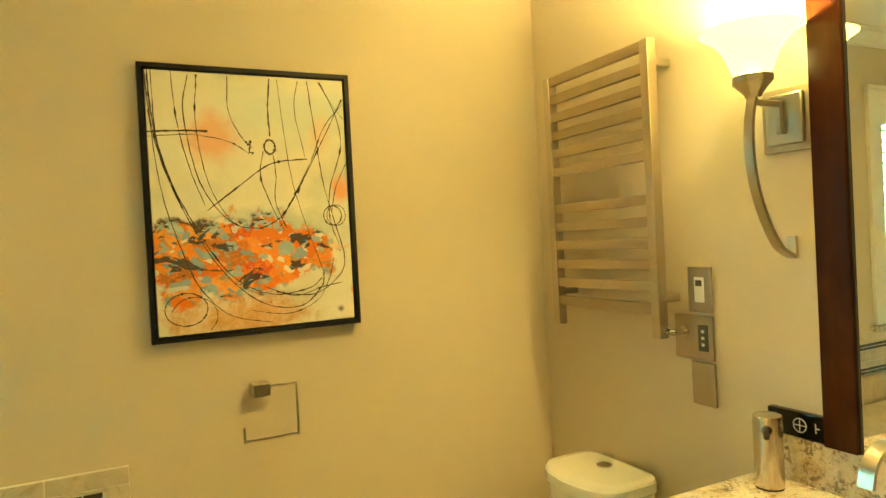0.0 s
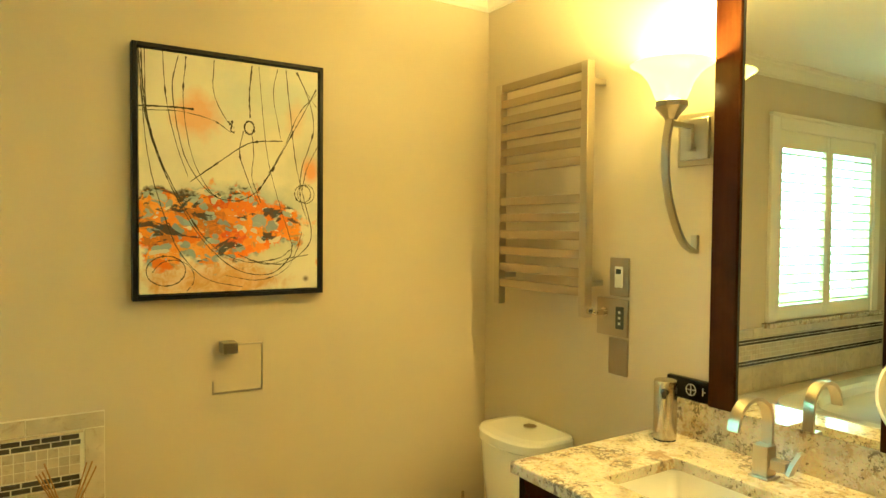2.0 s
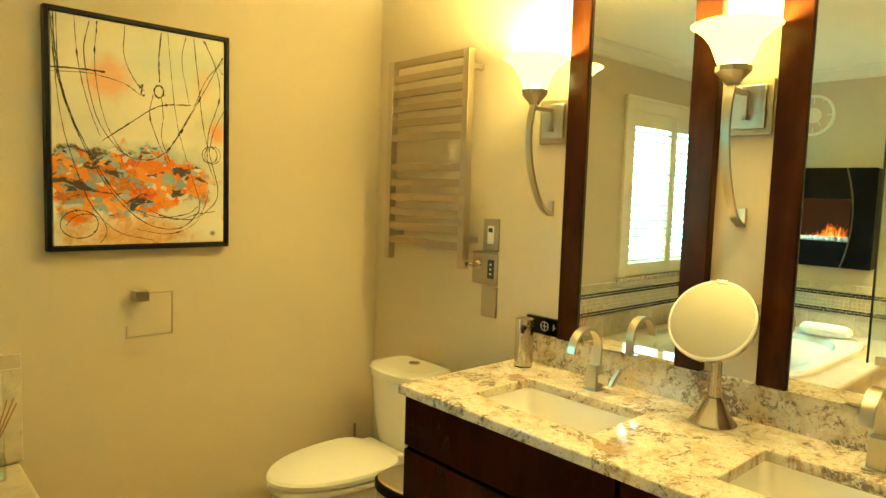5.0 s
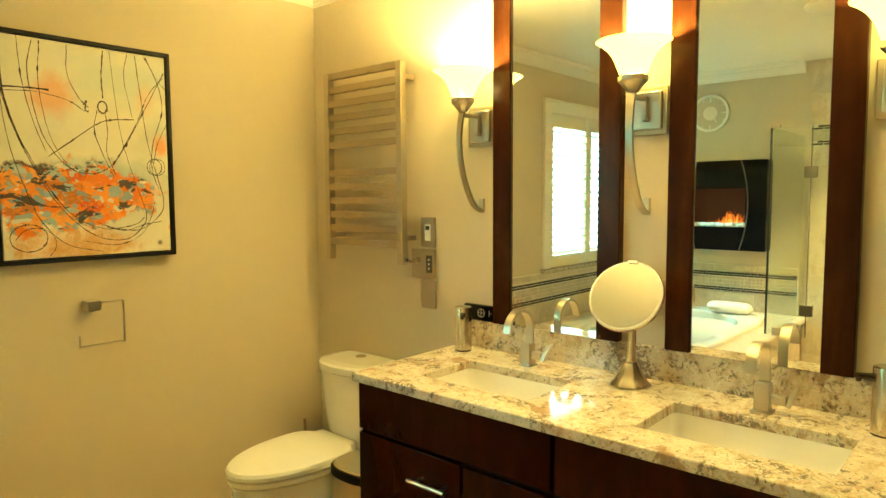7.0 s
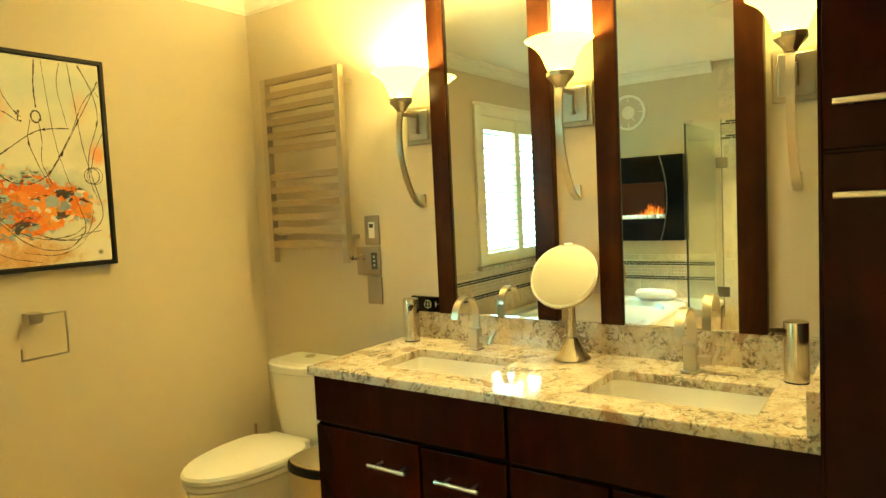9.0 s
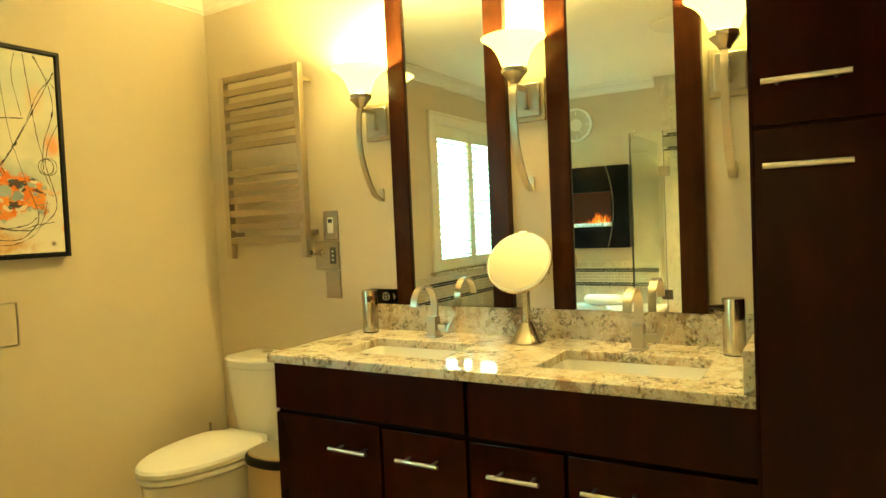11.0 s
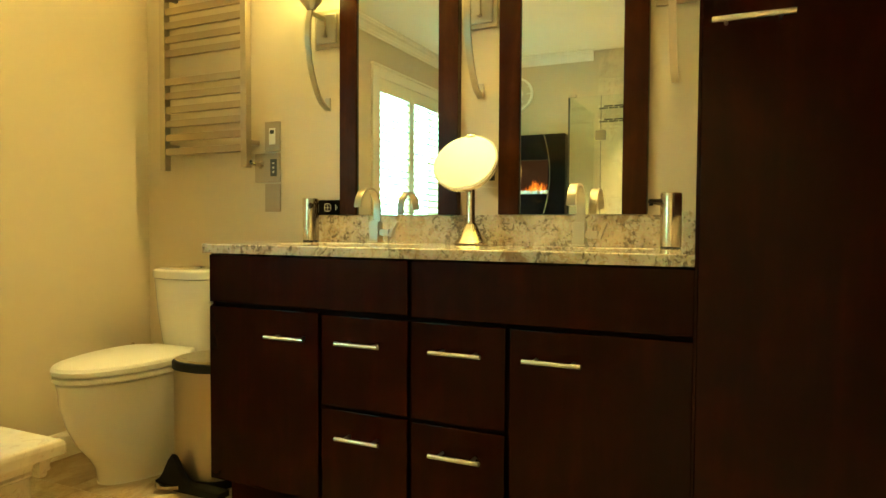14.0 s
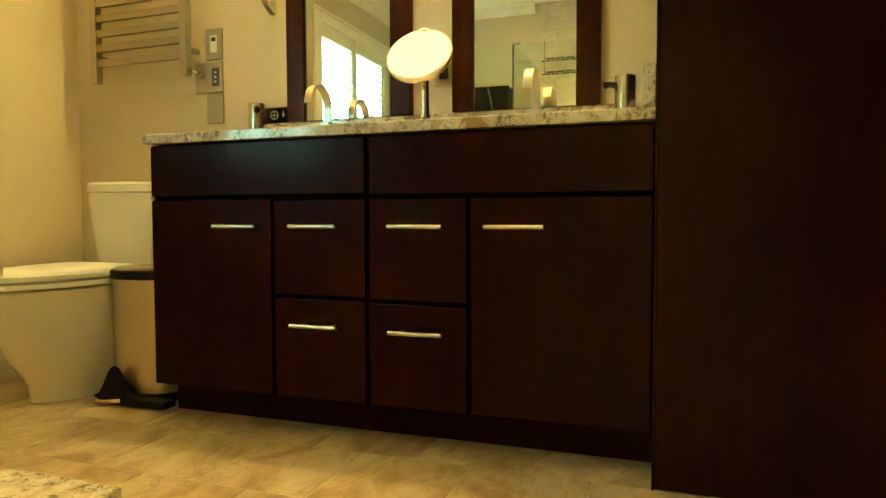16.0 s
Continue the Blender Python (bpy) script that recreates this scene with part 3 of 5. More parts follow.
def slab_with_holes(x0, x1, y0, y1, z0, z1, holes, nose=0.004):
    xs = sorted({x0, x1, *(h[0] for h in holes), *(h[1] for h in holes)})
    ys = sorted({y0, y1, *(h[2] for h in holes), *(h[3] for h in holes)})
    bm = bmesh.new()
    grid = {(i, j): bm.verts.new((x, y, z1)) for i, x in enumerate(xs) for j, y in enumerate(ys)}
    for i in range(len(xs) - 1):
        for j in range(len(ys) - 1):
            mx, my = (xs[i] + xs[i + 1]) / 2, (ys[j] + ys[j + 1]) / 2
            if not any(h[0] < mx < h[1] and h[2] < my < h[3] for h in holes):
                bm.faces.new((grid[i, j], grid[i + 1, j], grid[i + 1, j + 1], grid[i, j + 1]))
    for v in [v for v in bm.verts if not v.link_faces]:
        bm.verts.remove(v)
    made = bmesh.ops.extrude_face_region(bm, geom=bm.faces[:])["geom"]
    bmesh.ops.translate(bm, verts=[g for g in made if isinstance(g, bmesh.types.BMVert)], vec=(0, 0, z0 - z1))
    bmesh.ops.recalc_face_normals(bm, faces=bm.faces)
    top = [e for e in bm.edges if all(abs(v.co.z - z1) < 1e-6 for v in e.verts) and any(abs(f.normal.z) < 0.5 for f in e.link_faces)]
    bmesh.ops.bevel(bm, geom=top, offset=nose, segments=3, affect="EDGES", profile=0.5)
    low = [e for e in bm.edges if all(abs(v.co.z - z0) < 1e-6 for v in e.verts) and any(abs(f.normal.z) < 0.5 for f in e.link_faces)]
    bmesh.ops.bevel(bm, geom=low, offset=0.002, segments=2, affect="EDGES", profile=0.5)
    return bm


counter = thing("countertop", (1.15, 0.37, 0.868), "cream and brown speckled polished granite countertop", "countertop")
part("slab", slab_with_holes(CX_F, WALL_E - 0.022, -0.388, 1.138, 0.868, TOP, SINKS), GRANITE, counter)
part("backsplash", boxed(WALL_E - 0.022, WALL_E - 0.001, -0.388, 1.138, 0.868, 1.001, 0.003), GRANITE, counter)
part("side_splash", boxed(CX_F + 0.004, WALL_E - 0.024, -0.388, -0.358, TOP, 1.001, 0.004), GRANITE, counter)


def sink(x0, x1, y0, y1):
    s = thing("sink", ((x0 + x1) / 2, (y0 + y1) / 2, 0.74), "white rectangular undermount porcelain sink", "sink", "vanity sinks")
    cx, cy = (x0 + x1) / 2, (y0 + y1) / 2

    def ring(hx, hy, z, r):
        pts = []
        for sx, sy, a0 in ((1, 1, 0), (-1, 1, 90), (-1, -1, 180), (1, -1, 270)):
            for k in range(7):
                a = radians(a0 + 15 * k)
                pts.append((cx + sx * (hx - r) + r * math.cos(a), cy + sy * (hy - r) + r * math.sin(a), z))
        return pts

    hx, hy = (x1 - x0) / 2 + 0.006, (y1 - y0) / 2 + 0.006
    inner = [ring(hx, hy, 0.866, 0.03), ring(hx - 0.004, hy - 0.004, 0.80, 0.032), ring(hx - 0.014, hy - 0.014, 0.762, 0.04), ring(hx - 0.04, hy - 0.04, 0.748, 0.05), ring(0.03, 0.03, 0.742, 0.0299)]
    outer = [ring(0.04, 0.04, 0.732, 0.03), ring(hx - 0.02, hy - 0.02, 0.738, 0.05), ring(hx + 0.006, hy + 0.006, 0.76, 0.04), ring(hx + 0.012, hy + 0.012, 0.866, 0.03)]
    part("basin", loft(bmesh.new(), outer + inner), PORCELAIN, s)
    part("drain", lathe(bmesh.new(), ((0.0295, 0.7425), (0.0295, 0.745), (0.024, 0.7465), (0.02, 0.744), (0.004, 0.7435)), cx, cy), CHROME, s, "chrome drain")
    return s


for hole in SINKS:
    sink(*hole)


def faucet(x, y):
    f = thing("faucet", (x, y, TOP), "brushed nickel arched ribbon-spout bathroom faucet", "faucet", "vanity faucets")
    part("escutcheon", boxed(x - 0.026, x + 0.026, y - 0.026, y + 0.026, TOP, TOP + 0.006, 0.002), NICKEL, f)
    part("body", boxed(x - 0.019, x + 0.019, y - 0.019, y + 0.019, TOP + 0.006, TOP + 0.078, 0.002), NICKEL, f)
    pts = [(x + 0.012, y, TOP + 0.075), (x + 0.012, y, TOP + 0.13)]
    pts += [(x - 0.055 + 0.067 * math.cos(radians(a)), y, TOP + 0.130 + 0.065 * math.sin(radians(a))) for a in range(10, 171, 10)]
    pts += [(x - 0.124, y, TOP + 0.128)]
    part("spout", sweep(bmesh.new(), pts, (0, 1, 0), 0.027, 0.009, 0.027), NICKEL_FLAT, f, "flat arched ribbon spout")
    arm = boxed(x - 0.011, x + 0.013, y - 0.058, y - 0.0193, TOP + 0.026, TOP + 0.050, 0.002)
    h = part("handle", arm, NICKEL, f)
    lever = sweep(bmesh.new(), [(x - 0.002, y - 0.063, TOP + 0.024), (x + 0.004, y - 0.068, TOP + 0.046), (x + 0.016, y - 0.080, TOP + 0.076)], (1, 0, 0), 0.022, 0.010)
    part("lever", lever, NICKEL, h)
    return f


FAUCET = faucet(1.318, 0.742)
copy_thing(FAUCET, pose(1.318, -0.012, TOP))


def soap(x, y, turn):
    s = thing("soap_dispenser", (x, y, TOP), "brushed steel cylindrical automatic soap dispenser on granite", "soap dispenser", "soap dispensers")
    r, h = 0.0315, 0.168
    part("body", lathe(bmesh.new(), ((r, TOP + 0.004), (r, TOP + h - 0.006), (r - 0.001, TOP + h - 0.002), (r - 0.004, TOP + h), (0.002, TOP + h + 0.001)), x, y, 40), STEEL, s)
    part("base", lathe(bmesh.new(), ((r - 0.001, TOP), (r - 0.001, TOP + 0.004)), x, y, 40), BLACK_PLASTIC, s, "black rubber base ring")
    dx, dy = math.cos(radians(turn)), math.sin(radians(turn))
    b2 = rod(bmesh.new(), (x + dx * (r - 0.004), y + dy * (r - 0.004), TOP + 0.138), (x + dx * (r + 0.036), y + dy * (r + 0.036), TOP + 0.142), 0.0115, 16, 0.0065)
    rod(b2, (x + dx * (r + 0.029), y + dy * (r + 0.029), TOP + 0.142), (x + dx * (r + 0.029), y + dy * (r + 0.029), TOP + 0.128), 0.006, 16)
    part("nozzle", b2, DARK_CHROME, s, "short dark chrome nozzle")
    return s


soap(1.345, 1.052, 215)
soap(1.318, -0.288, 112)

# vanity magnifying mirror
mag = thing("magnifying_mirror", (1.318, 0.365, TOP), "round magnifying mirror on a brushed steel pedestal", "vanity mirror")
part("base", lathe(bmesh.new(), ((0.058, TOP), (0.060, TOP + 0.004), (0.058, TOP + 0.008), (0.050, TOP + 0.016), (0.022, TOP + 0.066), (0.0185, TOP + 0.072)), 1.318, 0.365, 48), STEEL, mag)
part("collar", lathe(bmesh.new(), ((0.0170, TOP + 0.071), (0.0170, TOP + 0.0745)), 1.318, 0.365, 32), BLACK_PLASTIC, mag)
part("stem", lathe(bmesh.new(), ((0.0175, TOP + 0.074), (0.0145, TOP + 0.10), (0.0135, TOP + 0.19), (0.0135, TOP + 0.235)), 1.318, 0.365, 32), STEEL, mag)
HEAD = look((1.292, 0.374, 1.176), (1.292 - 0.845, 0.374 - 0.042, 1.176 + 0.53))


def disc(profile, sides=64):
    b2 = loft(bmesh.new(), [[HEAD @ Vector((1.045 * r * math.cos(k * math.tau / sides), 1.045 * r * math.sin(k * math.tau / sides), -z)) for k in range(sides)] for r, z in profile])
    return b2


part("housing", disc(((0.05, -0.030), (0.098, -0.022), (0.108, -0.012), (0.110, 0.0), (0.1085, 0.004), (0.102, 0.005))), STEEL, mag)
part("light_ring", disc(((0.1085, 0.0045), (0.1085, 0.0065), (0.1060, 0.0085), (0.1025, 0.0085))), RING_WHITE, mag, "frosted white light ring")
part("glass", disc(((0.1022, 0.0080), (0.1022, 0.0093))), MAKEUP_MIRROR, mag, "round silvered mirror glass")
b2 = bmesh.new()
box(b2, -0.015, 0.015, 0.1035, 0.1145, -0.0125, 0.004, 0.002)
bmesh.ops.transform(b2, verts=b2.verts, matrix=HEAD)
part("sensor", b2, CHROME, mag, "small chrome sensor window")
part("pivot", rod(bmesh.new(), (1.318, 0.365, TOP + 0.225), HEAD @ Vector((0, -0.02, 0.02)), 0.012), STEEL, mag)

# small black control box on the backsplash ledge
ctl = thing("control_box", (1.43, 1.035, 1.001), "small black control box with pale icons on the ledge", "control box")
part("body", boxed(1.424, 1.4435, 0.966, 1.112, 1.0015, 1.062, 0.003), BLACK_GLOSS, ctl)
b2 = bmesh.new()
ring_pts = [Vector((1.4232, 1.028 + 0.016 * math.cos(radians(a)), 1.032 + 0.016 * math.sin(radians(a)))) for a in range(0, 361, 15)]
sweep(b2, ring_pts, (1, 0, 0), 0.001, 0.002)
box(b2, 1.4228, 1.4238, 1.014, 1.042, 1.031, 1.033)
box(b2, 1.4228, 1.4238, 1.027, 1.029, 1.018, 1.046)
part("dial_mark", b2, PALE_MARK, ctl, "pale ringed icon", False)
b2 = boxed(1.4228, 1.4238, 0.988, 0.990, 1.022, 1.044)
box(b2, 1.4228, 1.4238, 0.980, 0.988, 1.032, 1.034)
part("icon", b2, PALE_MARK, ctl, "pale bar icon", False)

# ---- mirrors, wall lights ----
MTOP = 2.32
FRAME_X = 1.408


def wall_mirror(y0, y1):
    m = thing("wall_mirror", (FRAME_X, (y0 + y1) / 2, 1.002), "tall wall mirror between dark espresso wood stiles", "mirror", "vanity mirrors")
    part("glass", boxed(MIRROR_X, MIRROR_X + 0.006, y0 + 0.078, y1 - 0.078, 1.0025, MTOP - 0.08), MIRROR, m, "silvered mirror glass", False)
    part("glass_edge", boxed(MIRROR_X - 0.002, MIRROR_X + 0.006, y1 - 0.0785, y1 - 0.076, 1.003, MTOP - 0.08), MIRROR_EDGE, m)
    part("backing", boxed(MIRROR_X + 0.007, WALL_E - 0.001, y0 + 0.01, y1 - 0.01, 1.003, MTOP - 0.01), WOOD_DARK, m)
    part("stile", boxed(FRAME_X, WALL_E - 0.002, y0, y0 + 0.078, 1.002, MTOP, 0.003), WOOD_FRAME, m)
    part("stile", boxed(FRAME_X, WALL_E - 0.002, y1 - 0.0755, y1, 1.002, MTOP, 0.003), WOOD_FRAME, m)
    part("top_rail", boxed(FRAME_X, WALL_E - 0.002, y0 + 0.079, y1 - 0.079, MTOP - 0.08, MTOP, 0.003), WOOD_FRAME, m)


wall_mirror(0.456, 0.962)
wall_mirror(-0.204, 0.300)


def sconce(y):
    s = thing("wall_sconce", (WALL_E, y, 1.74), "lit frosted glass sconce on a brushed nickel bracket", "wall lamp", "vanity sconces")
    x = SCONCE_X
    p = part("backplate", boxed(WALL_E - 0.012, WALL_E - 0.001, y - 0.062, y + 0.062, 1.665, 1.815, 0.003), SATIN, s)
    part("raised_plate", boxed(WALL_E - 0.022, WALL_E - 0.0125, y - 0.047, y + 0.047, 1.681, 1.799, 0.004), NICKEL, p)
    rodb = boxed(x + 0.002, WALL_E - 0.030, y - 0.007, y + 0.007, 1.767, 1.781, 0.002)
    box(rodb, WALL_E - 0.042, WALL_E - 0.030, y - 0.007, y + 0.007, 1.705, 1.781, 0.002)
    box(rodb, WALL_E - 0.042, WALL_E - 0.020, y - 0.007, y + 0.007, 1.705, 1.717, 0.002)
    part("bracket", rodb, NICKEL, s)
    curve = glide([(x - 0.002, y, 1.790), (x - 0.016, y, 1.735), (x - 0.020, y, 1.670), (x - 0.010, y, 1.595), (x + 0.018, y, 1.517), (x + 0.060, y, 1.450), (x + 0.108, y, 1.422)])
    part("arm", sweep(bmesh.new(), curve, (0, 1, 0), 0.022, 0.009), NICKEL_FLAT, s, "curved flat brushed nickel arm")
    part("hook", boxed(x + 0.107, x + 0.117, y - 0.011, y + 0.011, 1.418, 1.470, 0.002), NICKEL_FLAT, s)

    def square(h, z):
        c = h * 0.42
        return [(x + a, y + b, z) for a, b in ((h, c), (c, h), (-c, h), (-h, c), (-h, -c), (-c, -h), (c, -h), (h, -c))]

    part("cup", loft(bmesh.new(), [square(0.016, 1.785), square(0.019, 1.792), square(0.038, 1.815), square(0.041, 1.818), square(0.041, 1.832), square(0.034, 1.836)]), NICKEL, s)
    bell = ((0.036, 1.834), (0.042, 1.842), (0.048, 1.858), (0.054, 1.874), (0.063, 1.892), (0.077, 1.910), (0.095, 1.925), (0.110, 1.934))
    inner = tuple((r - 0.004, z + 0.002) for r, z in reversed(bell))
    part("shade", lathe(bmesh.new(), bell + inner, x, y, 48), SHADE_GLASS, s, "flared frosted glass shade, glowing warm")
    return s


SCONCE = sconce(SCONCE_Y[0])
for sy in SCONCE_Y[1:]:
    copy_thing(SCONCE, pose(WALL_E, sy, 1.74))

# outlet between the two mirrors
outl = thing("outlet_plate", (1.44, 0.337, 1.15), "brushed metal outlet plate on the wall", "outlet")
part("plate", boxed(1.439, 1.4445, 0.305, 0.375, 1.10, 1.215, 0.002), NICKEL, outl)
part("socket", boxed(1.4375, 1.4392, 0.323, 0.357, 1.124, 1.191, 0.002), BLACK_PLASTIC, outl)

# ---- towel warmer and switches ----
rack = thing("towel_warmer", (1.40, 1.63, 1.198), "brushed steel wall-mounted towel warmer with flat bars", "towel warmer")
for y in (1.382, 1.840):
    part("post", boxed(1.355, 1.387, y, y + 0.031, 1.198, 2.027, 0.002), POST_STEEL, rack)
    for z in (1.965, 1.307):
        part("bracket", boxed(1.3872, WALL_E - 0.001, y + 0.006, y + 0.025, z - 0.010, z + 0.010, 0.002), NICKEL, rack)
for z in [2.012 - 0.0605 * k for k in range(6)] + [1.586 - 0.061 * k for k in range(6)]:
    part("bar", boxed(1.359, 1.376, 1.4132, 1.8398, z - 0.016, z + 0.014, 0.002), SATIN, rack)
part("cable_tube", rod(bmesh.new(), (1.372, 1.3815, 1.220), (1.372, 1.372, 1.220), 0.010), CHROME, rack)

for z0, z1, y0, kind in ((1.270, 1.394, 1.275, "timer"), (1.140, 1.262, 1.276, "control"), (1.016, 1.134, 1.275, "blank")):
    y1 = 1.408 if kind == "control" else 1.354
    names = {"timer": ("wall_timer", "brushed metal wall plate with a white timer switch", "switch"), "control": ("warmer_control", "brushed metal plate with dark touch control and cable tube", "switch"),
             "blank": ("switch_plate", "plain brushed metal wall plate", "switch")}[kind]
    sw = thing(names[0], (1.44, (y0 + y1) / 2, z0), names[1], names[2])
    part("plate", boxed(1.436, WALL_E - 0.0005, y0, y1, z0, z1, 0.003), PLATE, sw)
    zc = (z0 + z1) / 2
    if kind == "timer":
        ins = part("insert", boxed(1.4345, 1.4382, 1.298, 1.331, zc - 0.034, zc + 0.034, 0.0015), PLASTIC_WHITE, sw, "white rocker insert")
        part("display", boxed(1.4335, 1.4347, 1.304, 1.325, zc + 0.010, zc + 0.026), GREY_SCREEN, ins)
    elif kind == "control":
        ins = part("touch_panel", boxed(1.4345, 1.4382, 1.291, 1.325, zc - 0.036, zc + 0.036, 0.0015), GREY_SCREEN, sw, "dark touch panel")
        for k in range(3):
            part("key", boxed(1.4337, 1.4347, 1.303, 1.313, zc - 0.022 + 0.018 * k, zc - 0.014 + 0.018 * k, 0.0005), PALE_MARK, ins)
        b2 = rod(bmesh.new(), (1.438, 1.372, 1.214), (1.392, 1.372, 1.214), 0.009)
        rod(b2, (1.438, 1.372, 1.214), (1.432, 1.372, 1.214), 0.016)
        rod(b2, (1.396, 1.372, 1.214), (1.372, 1.385, 1.218), 0.009)
        part("cable_tube", b2, CHROME, sw, "short chrome cable tube")
    else:
        for z in (zc - 0.042, zc + 0.042):
            part("screw", rod(bmesh.new(), (1.4372, 1.3145, z), (1.4382, 1.3145, z), 0.003, 12), CHROME, sw)

# ---- toilet ----
TY = 1.648
toilet = thing("toilet", (1.15, TY, 0), "white one-piece skirted toilet with closed lid", "toilet")


def egg(x_front, x_back, half, z, sides=40, blunt=2.3):
    """An egg-shaped ring, rounder in front, squarer at the back."""
    pts, cx = [], x_back - half * 0.9
    for k in range(sides):
        a = k * math.tau / sides
        c, s = math.cos(a), math.sin(a)
        e = 2 / (2.0 if c < 0 else blunt + 1.0)
        rx = (cx - x_front) if c < 0 else (x_back - cx)
        pts.append((cx + rx * math.copysign(abs(c) ** e, c), TY + half * math.copysign(abs(s) ** e, s), z))
    return pts


def rounded(x0, x1, half, z, power=5, bow=0.0, sides=48):
    """A rounded rectangle whose front edge bows out."""
    pts, cx, rx = [], (x0 + x1) / 2, (x1 - x0) / 2
    for k in range(sides):
        a = k * math.tau / sides
        c, s = math.cos(a), math.sin(a)
        px, py = math.copysign(abs(c) ** (2 / power), c), math.copysign(abs(s) ** (2 / power), s)
        pts.append((cx + 0.026 + rx * px - (bow * (1 - py * py) if px < 0 else 0), TY - 0.02 + half * py, z))
    return pts


part("bowl", loft(bmesh.new(), [egg(0.872, 1.36, 0.137, 0.0), egg(0.868, 1.365, 0.139, 0.012), egg(0.860, 1.365, 0.142, 0.06), egg(0.832, 1.365, 0.149, 0.105), egg(0.788, 1.365, 0.160, 0.16), egg(0.748, 1.36, 0.170, 0.24),
                                egg(0.725, 1.34, 0.177, 0.32), egg(0.722, 1.30, 0.178, 0.372), egg(0.717, 1.28, 0.180, 0.394), egg(0.730, 1.27, 0.174, 0.3995)]), PORCELAIN, toilet)
part("seat", loft(bmesh.new(), [egg(0.716, 1.205, 0.178, 0.4030), egg(0.709, 1.205, 0.183, 0.408), egg(0.709, 1.205, 0.183, 0.420), egg(0.715, 1.203, 0.179, 0.4245)]), PLASTIC_WHITE, toilet)
part("lid", loft(bmesh.new(), [egg(0.718, 1.200, 0.174, 0.4262), egg(0.718, 1.200, 0.174, 0.4290), egg(0.706, 1.200, 0.185, 0.432), egg(0.704, 1.200, 0.186, 0.448), egg(0.712, 1.196, 0.180, 0.459), egg(0.74, 1.18, 0.158, 0.466), egg(0.80, 1.14, 0.11, 0.470), egg(0.86, 1.10, 0.07, 0.4715)]), PLASTIC_WHITE, toilet)
part("hinge_cover", boxed(1.175, 1.225, TY - 0.115, TY + 0.115, 0.4035, 0.462, 0.012, 3), PLASTIC_WHITE, toilet)
part("tank", loft(bmesh.new(), [rounded(1.235, 1.385, 0.138, 0.415, 5, 0.02), rounded(1.222, 1.388, 0.146, 0.47, 5, 0.03), rounded(1.208, 1.390, 0.156, 0.60, 5, 0.038), rounded(1.200, 1.392, 0.163, 0.735, 5, 0.042)]), PORCELAIN, toilet)
part("tank_lid", loft(bmesh.new(), [rounded(1.199, 1.394, 0.164, 0.7365, 5, 0.042), rounded(1.195, 1.397, 0.168, 0.740, 5, 0.044), rounded(1.195, 1.397, 0.168, 0.768, 5, 0.044), rounded(1.201, 1.394, 0.163, 0.776, 5, 0.043), rounded(1.23, 1.38, 0.14, 0.779, 5, 0.03)]), PORCELAIN, toilet)
b2 = lathe(bmesh.new(), ((0.024, 0.7785), (0.024, 0.783), (0.020, 0.785), (0.004, 0.785)), 1.346, 1.635, 32)
part("flush_button", b2, CHROME, toilet, "round chrome flush button")
part("caulk_line", loft(bmesh.new(), [egg(0.868, 1.366, 0.140, 0.0), egg(0.870, 1.366, 0.139, 0.006)]), PLASTIC_WHITE, toilet)

valve = thing("supply_valve", (1.305, 2.03, 0.22), "small chrome water supply valve on the wall", "valve")
part("stub", rod(bmesh.new(), (1.305, WALL_N - 0.001, 0.22), (1.305, WALL_N - 0.05, 0.22), 0.008), CHROME, valve)
part("valve_body", rod(bmesh.new(), (1.305, WALL_N - 0.05, 0.20), (1.305, WALL_N - 0.05, 0.26), 0.012), CHROME, valve)
part("hose", rod(bmesh.new(), (1.305, WALL_N - 0.05, 0.26), (1.305, WALL_N - 0.05, 0.43), 0.006), STEEL, valve)

# ---- step bin ----
BX, BY = 1.10, 1.33
bin_ = thing("pedal_bin", (BX, BY, 0), "brushed steel pedal bin with a black lid and pedal", "bin")


def dee(hx, hy, z, sides=40):
    return [(BX + (hx if math.cos(a) > 0 else hx) * math.copysign(abs(math.cos(a)) ** 0.8, math.cos(a)), BY + hy * math.copysign(abs(math.sin(a)) ** 0.8, math.sin(a)), z) for a in (k * math.tau / sides for k in range(sides))]


part("base", loft(bmesh.new(), [dee(0.118, 0.138, 0.0), dee(0.120, 0.140, 0.004), dee(0.120, 0.140, 0.028), dee(0.116, 0.136, 0.032)]), BLACK_PLASTIC, bin_, "black plastic base")
part("body", loft(bmesh.new(), [dee(0.115, 0.135, 0.032), dee(0.115, 0.135, 0.425)]), BIN_STEEL, bin_)
part("rim", loft(bmesh.new(), [dee(0.118, 0.138, 0.425), dee(0.121, 0.141, 0.429), dee(0.121, 0.141, 0.452), dee(0.117, 0.137, 0.457)]), BLACK_PLASTIC, bin_, "black plastic rim")
part("lid", loft(bmesh.new(), [dee(0.112, 0.132, 0.457), dee(0.112, 0.132, 0.461), dee(0.104, 0.124, 0.465)]), STEEL, bin_, "dark steel lid")
PX = 0.955
hump = []
for k in range(25):
    u = k / 24
    y = 1.446 - 0.30 * u
    h = 0.028 + 0.108 * math.exp(-((u - 0.27) / 0.145) ** 2)
    hump.append([(PX - 0.02, y, 0.004), (PX - 0.018, y, h * 0.94), (PX - 0.008, y, h), (PX + 0.004, y, h * 0.94), (PX + 0.035, y, 0.026), (PX + 0.035, y, 0.004)])
part("pedal_guard", loft(bmesh.new(), hump), BLACK_PLASTIC, bin_, "black plastic pedal guard")
